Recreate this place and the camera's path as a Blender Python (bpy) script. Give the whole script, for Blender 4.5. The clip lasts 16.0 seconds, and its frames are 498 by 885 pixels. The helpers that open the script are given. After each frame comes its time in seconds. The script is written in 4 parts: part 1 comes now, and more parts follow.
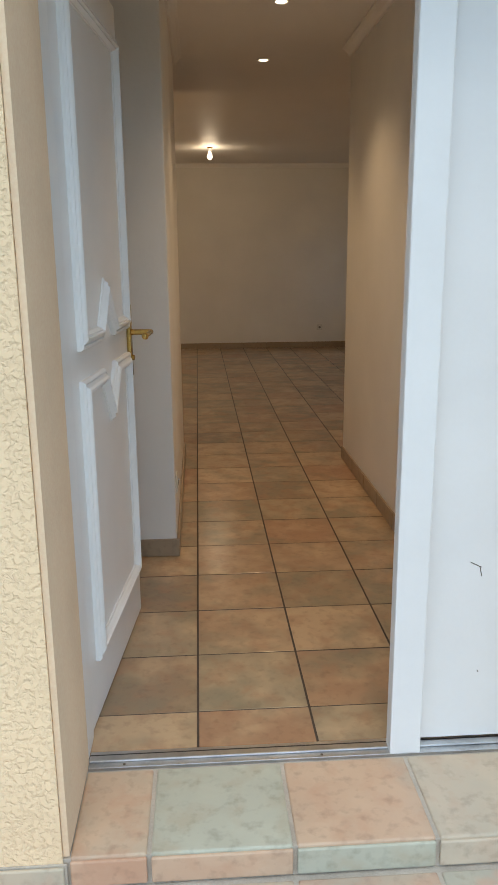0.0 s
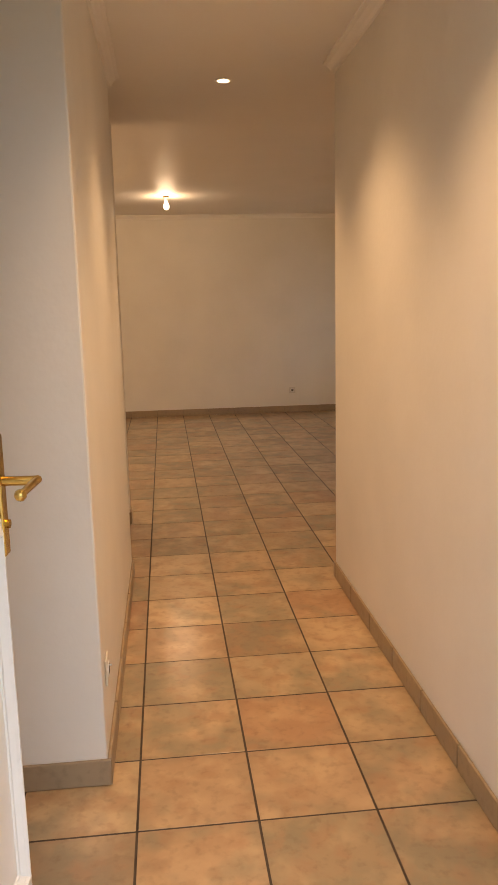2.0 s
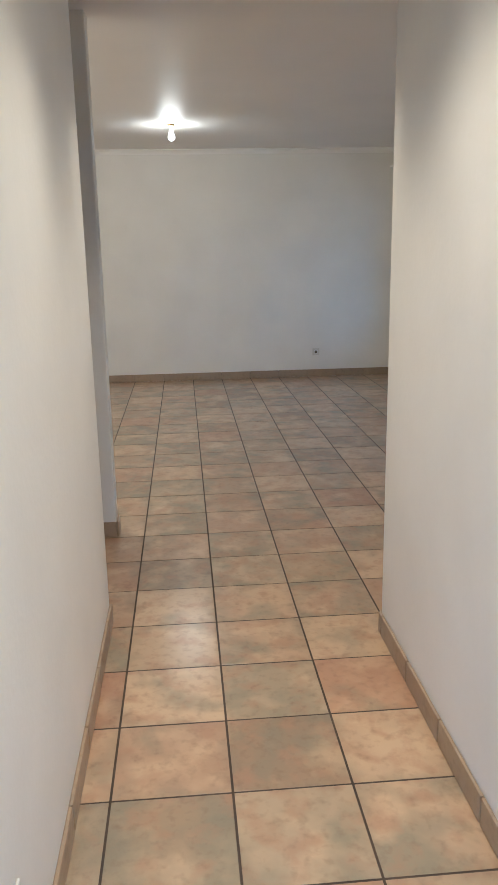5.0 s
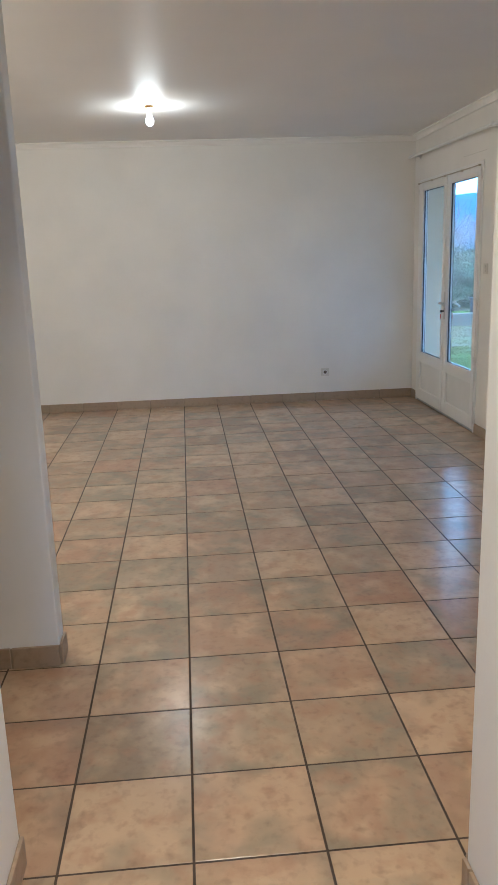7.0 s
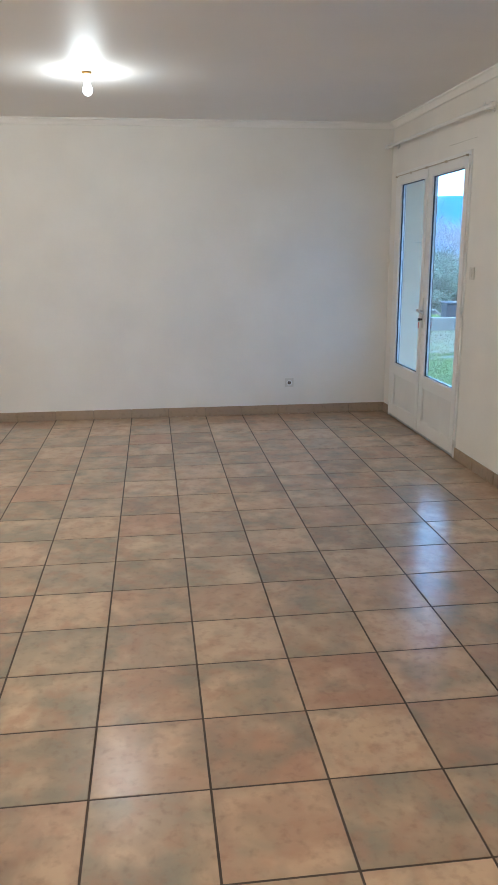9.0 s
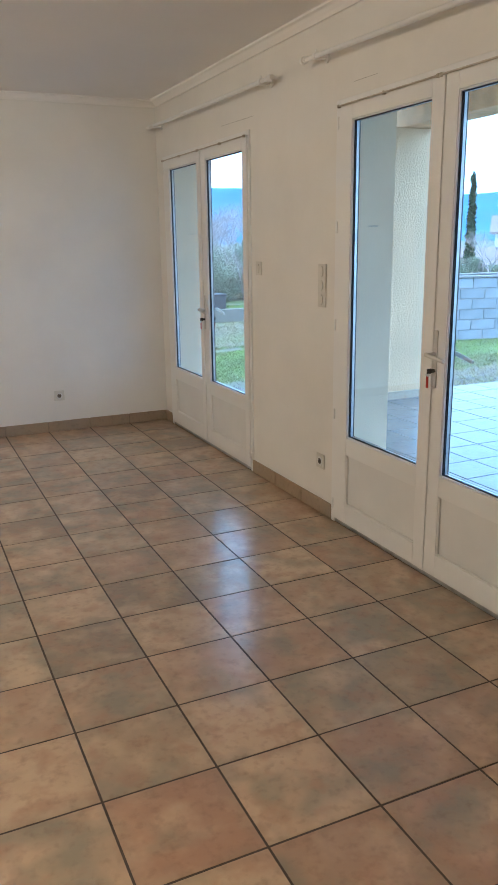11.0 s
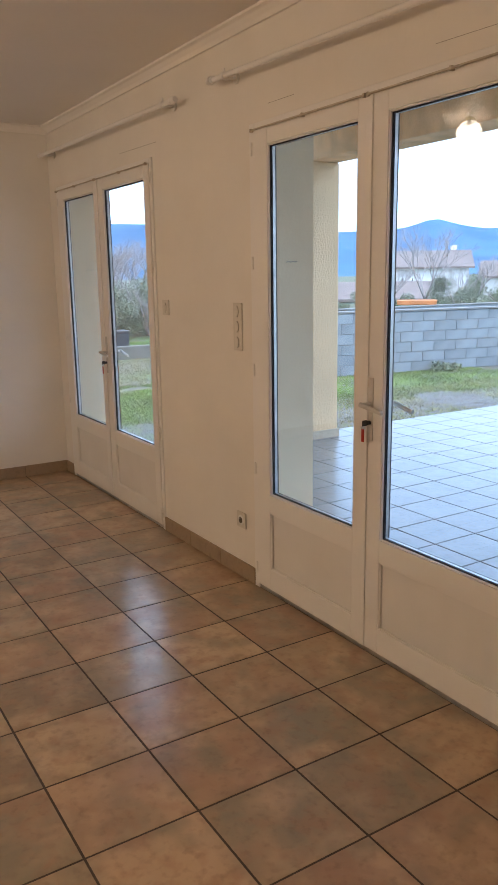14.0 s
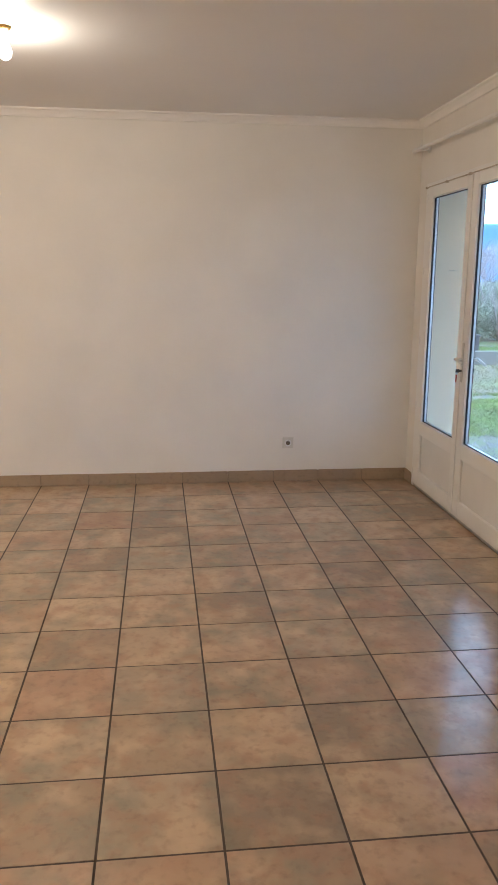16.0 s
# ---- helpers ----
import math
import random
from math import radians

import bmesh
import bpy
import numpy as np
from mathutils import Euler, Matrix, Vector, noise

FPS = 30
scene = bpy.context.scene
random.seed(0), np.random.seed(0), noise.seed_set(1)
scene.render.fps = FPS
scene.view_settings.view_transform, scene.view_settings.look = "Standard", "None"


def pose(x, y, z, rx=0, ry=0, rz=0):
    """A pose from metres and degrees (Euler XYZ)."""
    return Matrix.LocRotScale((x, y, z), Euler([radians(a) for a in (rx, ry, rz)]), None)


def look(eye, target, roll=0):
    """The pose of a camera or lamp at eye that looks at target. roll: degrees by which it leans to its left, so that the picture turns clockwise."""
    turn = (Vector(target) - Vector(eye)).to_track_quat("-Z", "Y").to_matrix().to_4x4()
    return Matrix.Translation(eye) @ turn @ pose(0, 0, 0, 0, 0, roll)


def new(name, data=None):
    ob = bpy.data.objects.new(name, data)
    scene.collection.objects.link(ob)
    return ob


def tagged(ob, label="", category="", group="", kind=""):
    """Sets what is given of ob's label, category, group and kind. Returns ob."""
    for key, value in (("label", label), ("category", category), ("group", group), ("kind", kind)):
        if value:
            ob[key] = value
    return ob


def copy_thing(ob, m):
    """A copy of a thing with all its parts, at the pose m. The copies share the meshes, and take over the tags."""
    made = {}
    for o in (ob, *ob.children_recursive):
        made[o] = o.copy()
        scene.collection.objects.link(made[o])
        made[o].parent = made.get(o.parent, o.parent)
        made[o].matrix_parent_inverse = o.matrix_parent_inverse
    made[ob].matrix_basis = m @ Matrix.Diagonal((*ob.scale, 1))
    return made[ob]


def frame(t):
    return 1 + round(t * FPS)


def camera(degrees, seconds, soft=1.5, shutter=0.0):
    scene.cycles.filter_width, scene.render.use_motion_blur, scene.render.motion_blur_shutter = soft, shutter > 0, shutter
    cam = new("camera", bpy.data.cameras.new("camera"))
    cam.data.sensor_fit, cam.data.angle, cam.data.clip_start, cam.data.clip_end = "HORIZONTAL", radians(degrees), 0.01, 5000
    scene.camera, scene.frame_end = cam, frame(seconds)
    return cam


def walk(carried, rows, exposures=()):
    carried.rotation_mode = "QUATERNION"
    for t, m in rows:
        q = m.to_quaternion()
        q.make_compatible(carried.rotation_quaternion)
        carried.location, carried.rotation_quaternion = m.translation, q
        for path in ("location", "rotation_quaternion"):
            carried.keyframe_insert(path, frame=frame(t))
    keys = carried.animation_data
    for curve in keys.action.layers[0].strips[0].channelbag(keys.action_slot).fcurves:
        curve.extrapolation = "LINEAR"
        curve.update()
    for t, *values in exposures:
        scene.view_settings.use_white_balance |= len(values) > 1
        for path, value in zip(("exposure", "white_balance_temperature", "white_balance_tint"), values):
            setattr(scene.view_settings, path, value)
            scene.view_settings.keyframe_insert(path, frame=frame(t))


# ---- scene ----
cam = camera(36.1, 16.0)
PATH = [
    (0, (0.03, -2.062, 1.347), (0.154, -0.124, 0.868), -0.5),
    (0.5, (0.039, -1.781, 1.354), (0.161, 0.158, 0.879), -0.5),
    (1, (0.061, -1.509, 1.352), (0.19, 0.432, 0.887), -0.3),
    (1.5, (0.063, -1.162, 1.411), (0.253, 0.792, 1.03), -1.1),
    (2, (0.131, -0.894, 1.425), (0.34, 1.063, 1.071), -1.3),
    (2.5, (0.19, -0.687, 1.42), (0.356, 1.273, 1.055), -1.0),
    (3, (0.187, -0.53, 1.407), (0.373, 1.422, 1.015), -1.4),
    (3.5, (0.174, -0.403, 1.394), (0.442, 1.531, 0.963), -1.0),
    (4, (0.189, -0.24, 1.409), (0.458, 1.689, 0.955), -0.6),
    (4.5, (0.23, -0.027, 1.457), (0.424, 1.905, 0.977), -0.7),
    (4.7, (0.239, 0.059, 1.467), (0.413, 1.991, 0.981), -0.9),
    (6.8, (0.372, 1.321, 1.47), (0.504, 3.259, 0.994), -1.4),
    (7, (0.386, 1.434, 1.476), (0.538, 3.371, 1.003), -1.9),
    (7.5, (0.45, 1.683, 1.472), (0.639, 3.618, 1.002), -1.1),
    (8, (0.527, 1.868, 1.481), (0.694, 3.804, 1.007), -0.3),
    (8.2, (0.541, 1.924, 1.478), (0.709, 3.859, 1.002), -0.3),
    (10.3, (0.609, 2.745, 1.465), (1.141, 4.604, 0.954), -0.2),
    (10.5, (0.626, 2.803, 1.465), (1.218, 4.642, 0.947), -0.2),
    (11, (0.658, 2.97, 1.48), (1.463, 4.729, 0.973), -0.8),
    (11.5, (0.694, 3.075, 1.473), (1.7, 4.734, 0.986), -0.9),
    (12, (0.752, 3.117, 1.479), (1.855, 4.713, 0.993), -1.1),
    (12.5, (0.838, 3.157, 1.485), (2.01, 4.708, 1.013), -0.5),
    (13, (0.862, 3.2, 1.489), (2.041, 4.754, 1.046), -0.2),
    (13.5, (0.846, 3.296, 1.487), (1.973, 4.892, 1.059), -0.5),
    (14, (0.83, 3.393, 1.489), (1.86, 5.054, 1.063), -0.9),
    (14.5, (0.799, 3.462, 1.49), (1.705, 5.196, 1.076), -1.4),
    (15, (0.794, 3.522, 1.484), (1.538, 5.331, 1.07), -1.4),
    (15.5, (0.824, 3.625, 1.479), (1.305, 5.522, 1.065), -0.5),
    (16, (0.869, 3.687, 1.492), (1.097, 5.628, 1.07), 0.5),
]
walk(cam, [(t, look(eye, target, roll)) for t, eye, target, roll in PATH], exposures=[
    (0.0, -0.9, 7500, 10), (1.0, -0.6, 8400, 15), (2.0, 0.0, 9800, 22), (2.6, 0.12, 8100, 15), (3.5, 0.4, 5600, 5), (4.5, 0.45, 4950, 1), (7.0, 0.52, 4850, 2), (8.0, 0.62, 4800, 2), (10.5, 0.7, 5050, 2), (11.5, 0.45, 5700, 6), (12.5, 0.27, 6400, 11), (13.4, 0.15, 6500, 14), (14.0, 0.25, 6800, 16), (15.0, 0.58, 6600, 19), (16.0, 0.7, 5800, 10)])

# ---- light ----
world = bpy.data.worlds.new("sky")
scene.world = world
world.use_nodes = True
wn, wl = world.node_tree.nodes, world.node_tree.links
wn.clear()
sky = wn.new("ShaderNodeTexSky")
sky.sky_type = 'NISHITA'
sky.sun_disc = False
sky.sun_elevation, sky.sun_rotation = radians(58), radians(180)
sky.dust_density = 4.0
bg_sky = wn.new("ShaderNodeBackground")
bg_sky.inputs[1].default_value = 0.15
bg_cloud = wn.new("ShaderNodeBackground")
cl_n = wn.new("ShaderNodeTexNoise")
cl_n.inputs["Scale"].default_value = 2.2
cl_n.inputs["Detail"].default_value = 6
cl_r = wn.new("ShaderNodeValToRGB")
cl_r.color_ramp.elements[0].position, cl_r.color_ramp.elements[0].color = 0.35, (0.34, 0.60, 1.0, 1)
cl_r.color_ramp.elements[1].position, cl_r.color_ramp.elements[1].color = 0.7, (0.52, 0.75, 1.0, 1)
bg_cloud.inputs[1].default_value = 4.7
mixw = wn.new("ShaderNodeMixShader")
mixw.inputs[0].default_value = 0.7
outw = wn.new("ShaderNodeOutputWorld")
wl.new(sky.outputs[0], bg_sky.inputs[0])
wl.new(cl_n.outputs[0], cl_r.inputs[0])
wl.new(cl_r.outputs[0], bg_cloud.inputs[0])
wl.new(bg_sky.outputs[0], mixw.inputs[1])
wl.new(bg_cloud.outputs[0], mixw.inputs[2])
wl.new(mixw.outputs[0], outw.inputs[0])

sun_data = bpy.data.lights.new("sun", 'SUN')
sun_data.energy, sun_data.angle, sun_data.color = 1.3, radians(25), (1.0, 0.95, 0.88)
sun = new("sun", sun_data)
sun.matrix_world = look((0, 0, 0), (0.04, 0.53, -0.85))


def point_lamp(name, loc, energy, col, radius):
    d = bpy.data.lights.new(name, 'POINT')
    d.energy, d.color, d.shadow_soft_size = energy, col, radius
    o = new(name, d)
    o.location = loc
    return o


def spot_lamp(name, loc, energy, col, angle):
    d = bpy.data.lights.new(name, 'SPOT')
    d.energy, d.color, d.shadow_soft_size, d.spot_size, d.spot_blend = energy, col, 0.10, radians(angle), 0.9
    o = new(name, d)
    o.location = loc
    return o


point_lamp("bulb_light", (0.209, 7.465, 2.455), 7, (1.0, 0.85, 0.66), 0.09)
point_lamp("bulb_light", (-1.55, 5.60, 2.455), 60, (1.0, 0.77, 0.52), 0.04)
SPOTS = [(0.47, 0.90), (0.47, 2.05), (0.48, 3.21)]
for sx, sy in SPOTS:
    spot_lamp("spot_light", (sx, sy, 2.505), 58, (1.0, 0.74, 0.48), 104)

# ---- materials ----


def mat(name, base, rough=0.6, metal=0.0, var=0.08, scale=6.0, bump=0.0, bscale=60.0, fine=0.04, spec=0.5, coat=0.0):
    m = bpy.data.materials.new(name)
    m.use_nodes = True
    nt = m.node_tree
    n, l = nt.nodes, nt.links
    b = n["Principled BSDF"]
    b.inputs["Roughness"].default_value = rough
    b.inputs["Metallic"].default_value = metal
    b.inputs["Specular IOR Level"].default_value = spec
    b.inputs["Coat Weight"].default_value = coat
    tc = n.new("ShaderNodeTexCoord")
    n1 = n.new("ShaderNodeTexNoise")
    n1.inputs["Scale"].default_value = scale
    n1.inputs["Detail"].default_value = 5
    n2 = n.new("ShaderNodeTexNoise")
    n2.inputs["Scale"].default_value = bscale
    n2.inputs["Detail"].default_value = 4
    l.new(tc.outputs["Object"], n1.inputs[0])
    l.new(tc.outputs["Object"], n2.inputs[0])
    r = n.new("ShaderNodeValToRGB")
    lo = [max(0, c * (1 - var)) for c in base]
    hi = [min(1, c * (1 + var)) for c in base]
    r.color_ramp.elements[0].position, r.color_ramp.elements[0].color = 0.3, (*lo, 1)
    r.color_ramp.elements[1].position, r.color_ramp.elements[1].color = 0.7, (*hi, 1)
    l.new(n1.outputs[0], r.inputs[0])
    # where bumped, this same noise paints the hollows darker in the colour
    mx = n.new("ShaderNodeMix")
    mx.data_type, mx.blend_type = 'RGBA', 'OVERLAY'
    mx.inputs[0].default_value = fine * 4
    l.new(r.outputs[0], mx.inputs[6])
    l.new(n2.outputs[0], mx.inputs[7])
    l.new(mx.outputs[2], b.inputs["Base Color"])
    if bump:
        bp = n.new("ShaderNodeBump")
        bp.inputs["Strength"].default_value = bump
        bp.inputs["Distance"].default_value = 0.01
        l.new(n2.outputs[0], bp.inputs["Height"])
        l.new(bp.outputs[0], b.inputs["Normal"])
    return m


def tile_mat(name, stops, rough, coat, dirt=0.5, grey=(0.24, 0.26, 0.20)):
    """Mottled glazed stoneware: each tile draws its own tint, clouded with grey-green and rust stains."""
    m = bpy.data.materials.new(name)
    m.use_nodes = True
    n, l = m.node_tree.nodes, m.node_tree.links
    b = n["Principled BSDF"]
    oi = n.new("ShaderNodeObjectInfo")
    tc = n.new("ShaderNodeTexCoord")
    off = n.new("ShaderNodeVectorMath")
    off.operation = 'SCALE'
    off.inputs[0].default_value = (31.0, 57.0, 13.0)
    l.new(oi.outputs["Random"], off.inputs["Scale"])
    add = n.new("ShaderNodeVectorMath")
    l.new(tc.outputs["Object"], add.inputs[0])
    l.new(off.outputs[0], add.inputs[1])
    ramp = n.new("ShaderNodeValToRGB")
    el = ramp.color_ramp.elements
    el[0].position, el[0].color = 0.0, (*stops[0], 1)
    el[1].position, el[1].color = 1.0, (*stops[-1], 1)
    for k, c in enumerate(stops[1:-1]):
        e = el.new((k + 1) / (len(stops) - 1))
        e.color = (*c, 1)
    l.new(oi.outputs["Random"], ramp.inputs[0])

    def noise_tex(s, d, dist=0.0):
        t = n.new("ShaderNodeTexNoise")
        t.inputs["Scale"].default_value, t.inputs["Detail"].default_value, t.inputs["Distortion"].default_value = s, d, dist
        l.new(add.outputs[0], t.inputs[0])
        return t

    def blend(a, col, fac_node, lo, hi, amount):
        rr = n.new("ShaderNodeMapRange")
        rr.inputs[1].default_value, rr.inputs[2].default_value = lo, hi
        rr.inputs[4].default_value = amount
        l.new(fac_node.outputs[0], rr.inputs[0])
        x = n.new("ShaderNodeMix")
        x.data_type = 'RGBA'
        l.new(rr.outputs[0], x.inputs[0])
        l.new(a, x.inputs[6])
        x.inputs[7].default_value = (*col, 1)
        return x.outputs[2]

    def math_node(op, p, q):
        t = n.new("ShaderNodeMath")
        t.operation = op
        for k, v in enumerate((p, q)):
            if isinstance(v, (int, float)):
                t.inputs[k].default_value = v
            elif v is not None:
                l.new(v, t.inputs[k])
        return t

    big, mid, fine = noise_tex(5.0, 3.5, 0.15), noise_tex(11, 5, 0.1), noise_tex(140, 3)
    # a second draw for each tile: how heavily it is clouded
    draw = math_node('FRACT', math_node('MULTIPLY', oi.outputs["Random"], 7.31).outputs[0], None)
    cloud = math_node('MULTIPLY_ADD', draw.outputs[0], 0.16)
    l.new(big.outputs[0], cloud.inputs[2])
    # the glaze burns darker towards the rim in uneven patches
    xyz = n.new("ShaderNodeSeparateXYZ")
    l.new(tc.outputs["Object"], xyz.inputs[0])
    rim = math_node('MAXIMUM', math_node('ABSOLUTE', xyz.outputs[0], None).outputs[0], math_node('ABSOLUTE', xyz.outputs[1], None).outputs[0])
    burn = math_node('MULTIPLY_ADD', noise_tex(7, 4, 0.2).outputs[0], 0.26)
    l.new(rim.outputs[0], burn.inputs[2])
    c = blend(ramp.outputs[0], tuple(min(0.8, k * 1.12) for k in stops[-1]), noise_tex(6, 6, 0.1), 0.45, 0.66, 0.6)
    c = blend(c, grey, cloud, 0.56, 0.78, dirt)
    c = blend(c, stops[0], mid, 0.50, 0.66, 0.55)
    c = blend(c, tuple(k * 0.8 for k in grey), burn, 0.26, 0.40, dirt * 0.8)
    c = blend(c, tuple(k * 0.42 for k in stops[0]), noise_tex(34, 11, 0.0), 0.52, 0.85, 0.5)
    l.new(c, b.inputs["Base Color"])
    mr = n.new("ShaderNodeMapRange")
    mr.inputs[3].default_value, mr.inputs[4].default_value = rough - 0.06, rough + 0.10
    l.new(mid.outputs[0], mr.inputs[0])
    l.new(mr.outputs[0], b.inputs["Roughness"])
    b.inputs["Coat Weight"].default_value = coat
    b.inputs["Coat Roughness"].default_value = 0.21
    bp = n.new("ShaderNodeBump")
    bp.inputs["Strength"].default_value, bp.inputs["Distance"].default_value = 0.12, 0.01
    hsum = n.new("ShaderNodeMath")
    hsum.operation = 'MULTIPLY_ADD'
    hsum.inputs[1].default_value = 0.08
    l.new(fine.outputs[0], hsum.inputs[0])
    l.new(noise_tex(22, 3).outputs[0], hsum.inputs[2])
    l.new(hsum.outputs[0], bp.inputs["Height"])
    l.new(bp.outputs[0], b.inputs["Normal"])
    return m


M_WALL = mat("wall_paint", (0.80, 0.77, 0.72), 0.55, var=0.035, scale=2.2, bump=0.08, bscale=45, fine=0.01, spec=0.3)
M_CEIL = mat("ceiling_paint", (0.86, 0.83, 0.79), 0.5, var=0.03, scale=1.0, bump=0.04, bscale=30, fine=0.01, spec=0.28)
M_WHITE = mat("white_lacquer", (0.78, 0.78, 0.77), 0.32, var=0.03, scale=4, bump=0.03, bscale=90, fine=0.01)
M_PVC = mat("white_pvc", (0.82, 0.81, 0.79), 0.35, var=0.02, scale=3, fine=0.01)
M_PANEL_PVC = mat("panel_pvc", (0.77, 0.76, 0.74), 0.42, var=0.03, scale=5, bump=0.02, bscale=110, fine=0.01)
M_PLATE = mat("switch_plastic", (0.66, 0.63, 0.57), 0.35, var=0.02, scale=9)
M_DARK = mat("dark_rubber", (0.03, 0.03, 0.035), 0.6, var=0.2, scale=20)
M_HOLE = mat("socket_dark", (0.10, 0.08, 0.06), 0.5, var=0.2, scale=40)
M_GAP = mat("shaded_gap", (0.30, 0.27, 0.23), 0.6, var=0.1, scale=30)
M_BRASS = mat("brass", (0.62, 0.42, 0.14), 0.22, 1.0, var=0.12, scale=30)
M_STEEL = mat("brushed_steel", (0.55, 0.56, 0.57), 0.38, 1.0, var=0.15, scale=14, bump=0.05, bscale=120)
M_HANDLE = mat("grey_handle", (0.62, 0.60, 0.57), 0.35, 0.3, var=0.05, scale=20)
M_RAIL = mat("dull_rail", (0.52, 0.46, 0.38), 0.45, 0.2, var=0.1, scale=20)
M_RED = mat("red_tag", (0.45, 0.03, 0.02), 0.45, var=0.1, scale=40)
M_BLACK = mat("black_key", (0.03, 0.03, 0.03), 0.4, var=0.1, scale=40)
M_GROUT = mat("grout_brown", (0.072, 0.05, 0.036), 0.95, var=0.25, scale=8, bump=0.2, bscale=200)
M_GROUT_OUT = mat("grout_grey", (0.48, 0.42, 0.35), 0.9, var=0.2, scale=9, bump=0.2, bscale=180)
M_PLINTH_GROUT = mat("grout_taupe", (0.28, 0.21, 0.14), 0.85, var=0.15, scale=9)
M_GROUT_TERR = mat("terrace_grout", (0.20, 0.20, 0.20), 0.9, var=0.2, scale=9)
M_TILE = tile_mat("floor_tile", [(0.38, 0.205, 0.115), (0.51, 0.345, 0.20), (0.27, 0.19, 0.115), (0.45, 0.25, 0.14), (0.34, 0.26, 0.165), (0.56, 0.38, 0.225), (0.41, 0.255, 0.15), (0.53, 0.365, 0.215)], 0.45, 0.9, 0.7, (0.20, 0.185, 0.125))
M_STEP = tile_mat("step_tile", [(0.56, 0.34, 0.24), (0.42, 0.44, 0.37), (0.58, 0.36, 0.25), (0.56, 0.45, 0.33)], 0.5, 0.08, 0.45, (0.44, 0.43, 0.34))
M_STEP_PINK = tile_mat("pink_step_tile", [(0.54, 0.31, 0.20), (0.58, 0.37, 0.25), (0.60, 0.43, 0.30)], 0.5, 0.08, 0.5, (0.46, 0.40, 0.30))
M_STEP_GREEN = tile_mat("green_step_tile", [(0.44, 0.37, 0.26), (0.42, 0.42, 0.33), (0.49, 0.48, 0.38)], 0.5, 0.08, 0.45, (0.38, 0.39, 0.31))
M_STEP_PALE = tile_mat("pale_step_tile", [(0.54, 0.37, 0.26), (0.54, 0.43, 0.32), (0.58, 0.47, 0.35)], 0.5, 0.08, 0.5, (0.46, 0.43, 0.34))
M_TERR = tile_mat("terrace_tile", [(0.175, 0.17, 0.165), (0.21, 0.205, 0.195), (0.19, 0.185, 0.18)], 0.32, 0.35, 0.35, (0.16, 0.16, 0.16))
M_BASE = tile_mat("plinth_tile", [(0.34, 0.245, 0.16), (0.37, 0.27, 0.175), (0.32, 0.23, 0.155)], 0.42, 0.12, 0.35, (0.26, 0.22, 0.165))


def crepi_mat(name, base, size, tall=1.0):
    """Scraped roughcast: smooth pressed islands with crumbly pits between."""
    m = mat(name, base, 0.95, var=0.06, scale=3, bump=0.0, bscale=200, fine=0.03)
    n, l = m.node_tree.nodes, m.node_tree.links
    b = n["Principled BSDF"]
    tc = n.new("ShaderNodeTexCoord")
    a = n.new("ShaderNodeTexNoise")
    a.inputs["Scale"].default_value, a.inputs["Detail"].default_value, a.inputs["Distortion"].default_value = size, 6, 0.35
    mp = n.new("ShaderNodeMapping")
    mp.inputs["Scale"].default_value = (1.0, 1.0, tall)
    l.new(tc.outputs["Object"], mp.inputs[0])
    l.new(mp.outputs[0], a.inputs[0])
    r = n.new("ShaderNodeValToRGB")
    r.color_ramp.elements[0].position, r.color_ramp.elements[1].position = 0.34, 0.54
    l.new(a.outputs[0], r.inputs[0])
    bp = n.new("ShaderNodeBump")
    bp.inputs["Strength"].default_value, bp.inputs["Distance"].default_value = 1.0, 0.0026
    l.new(r.outputs[0], bp.inputs["Height"])
    l.new(bp.outputs[0], b.inputs["Normal"])
    return m


M_CREPI = crepi_mat("roughcast", (0.90, 0.66, 0.42), 75)
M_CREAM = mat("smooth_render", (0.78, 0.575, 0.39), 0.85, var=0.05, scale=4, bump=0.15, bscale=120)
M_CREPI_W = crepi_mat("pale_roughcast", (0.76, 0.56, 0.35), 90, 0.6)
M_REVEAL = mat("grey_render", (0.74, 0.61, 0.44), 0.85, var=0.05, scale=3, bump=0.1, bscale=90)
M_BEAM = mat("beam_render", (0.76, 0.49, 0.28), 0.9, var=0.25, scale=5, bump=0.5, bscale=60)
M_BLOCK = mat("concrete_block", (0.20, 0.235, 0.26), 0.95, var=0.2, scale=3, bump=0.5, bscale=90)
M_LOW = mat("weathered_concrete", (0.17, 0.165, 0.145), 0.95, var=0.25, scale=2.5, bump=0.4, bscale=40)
bn, bl = M_BLOCK.node_tree.nodes, M_BLOCK.node_tree.links
b_base = bn["Principled BSDF"].inputs["Base Color"]
b_src = b_base.links[0].from_socket
b_oi, b_mr, b_mx = bn.new("ShaderNodeObjectInfo"), bn.new("ShaderNodeMapRange"), bn.new("ShaderNodeVectorMath")
b_mr.inputs[3].default_value, b_mr.inputs[4].default_value = 0.90, 1.13
b_mx.operation = 'SCALE'
bl.new(b_oi.outputs["Random"], b_mr.inputs[0])
bl.new(b_src, b_mx.inputs[0])
bl.new(b_mr.outputs[0], b_mx.inputs["Scale"])
bl.new(b_mx.outputs[0], b_base)
M_MORTAR = mat("mortar", (0.20, 0.205, 0.205), 0.95, var=0.1, scale=8)


def glass_mat():
    m = bpy.data.materials.new("window_glass")
    m.use_nodes = True
    b = m.node_tree.nodes["Principled BSDF"]
    b.inputs["Transmission Weight"].default_value = 1.0
    b.inputs["Roughness"].default_value = 0.0
    b.inputs["IOR"].default_value = 1.45
    b.inputs["Base Color"].default_value = (0.97, 0.99, 1.0, 1)
    return m


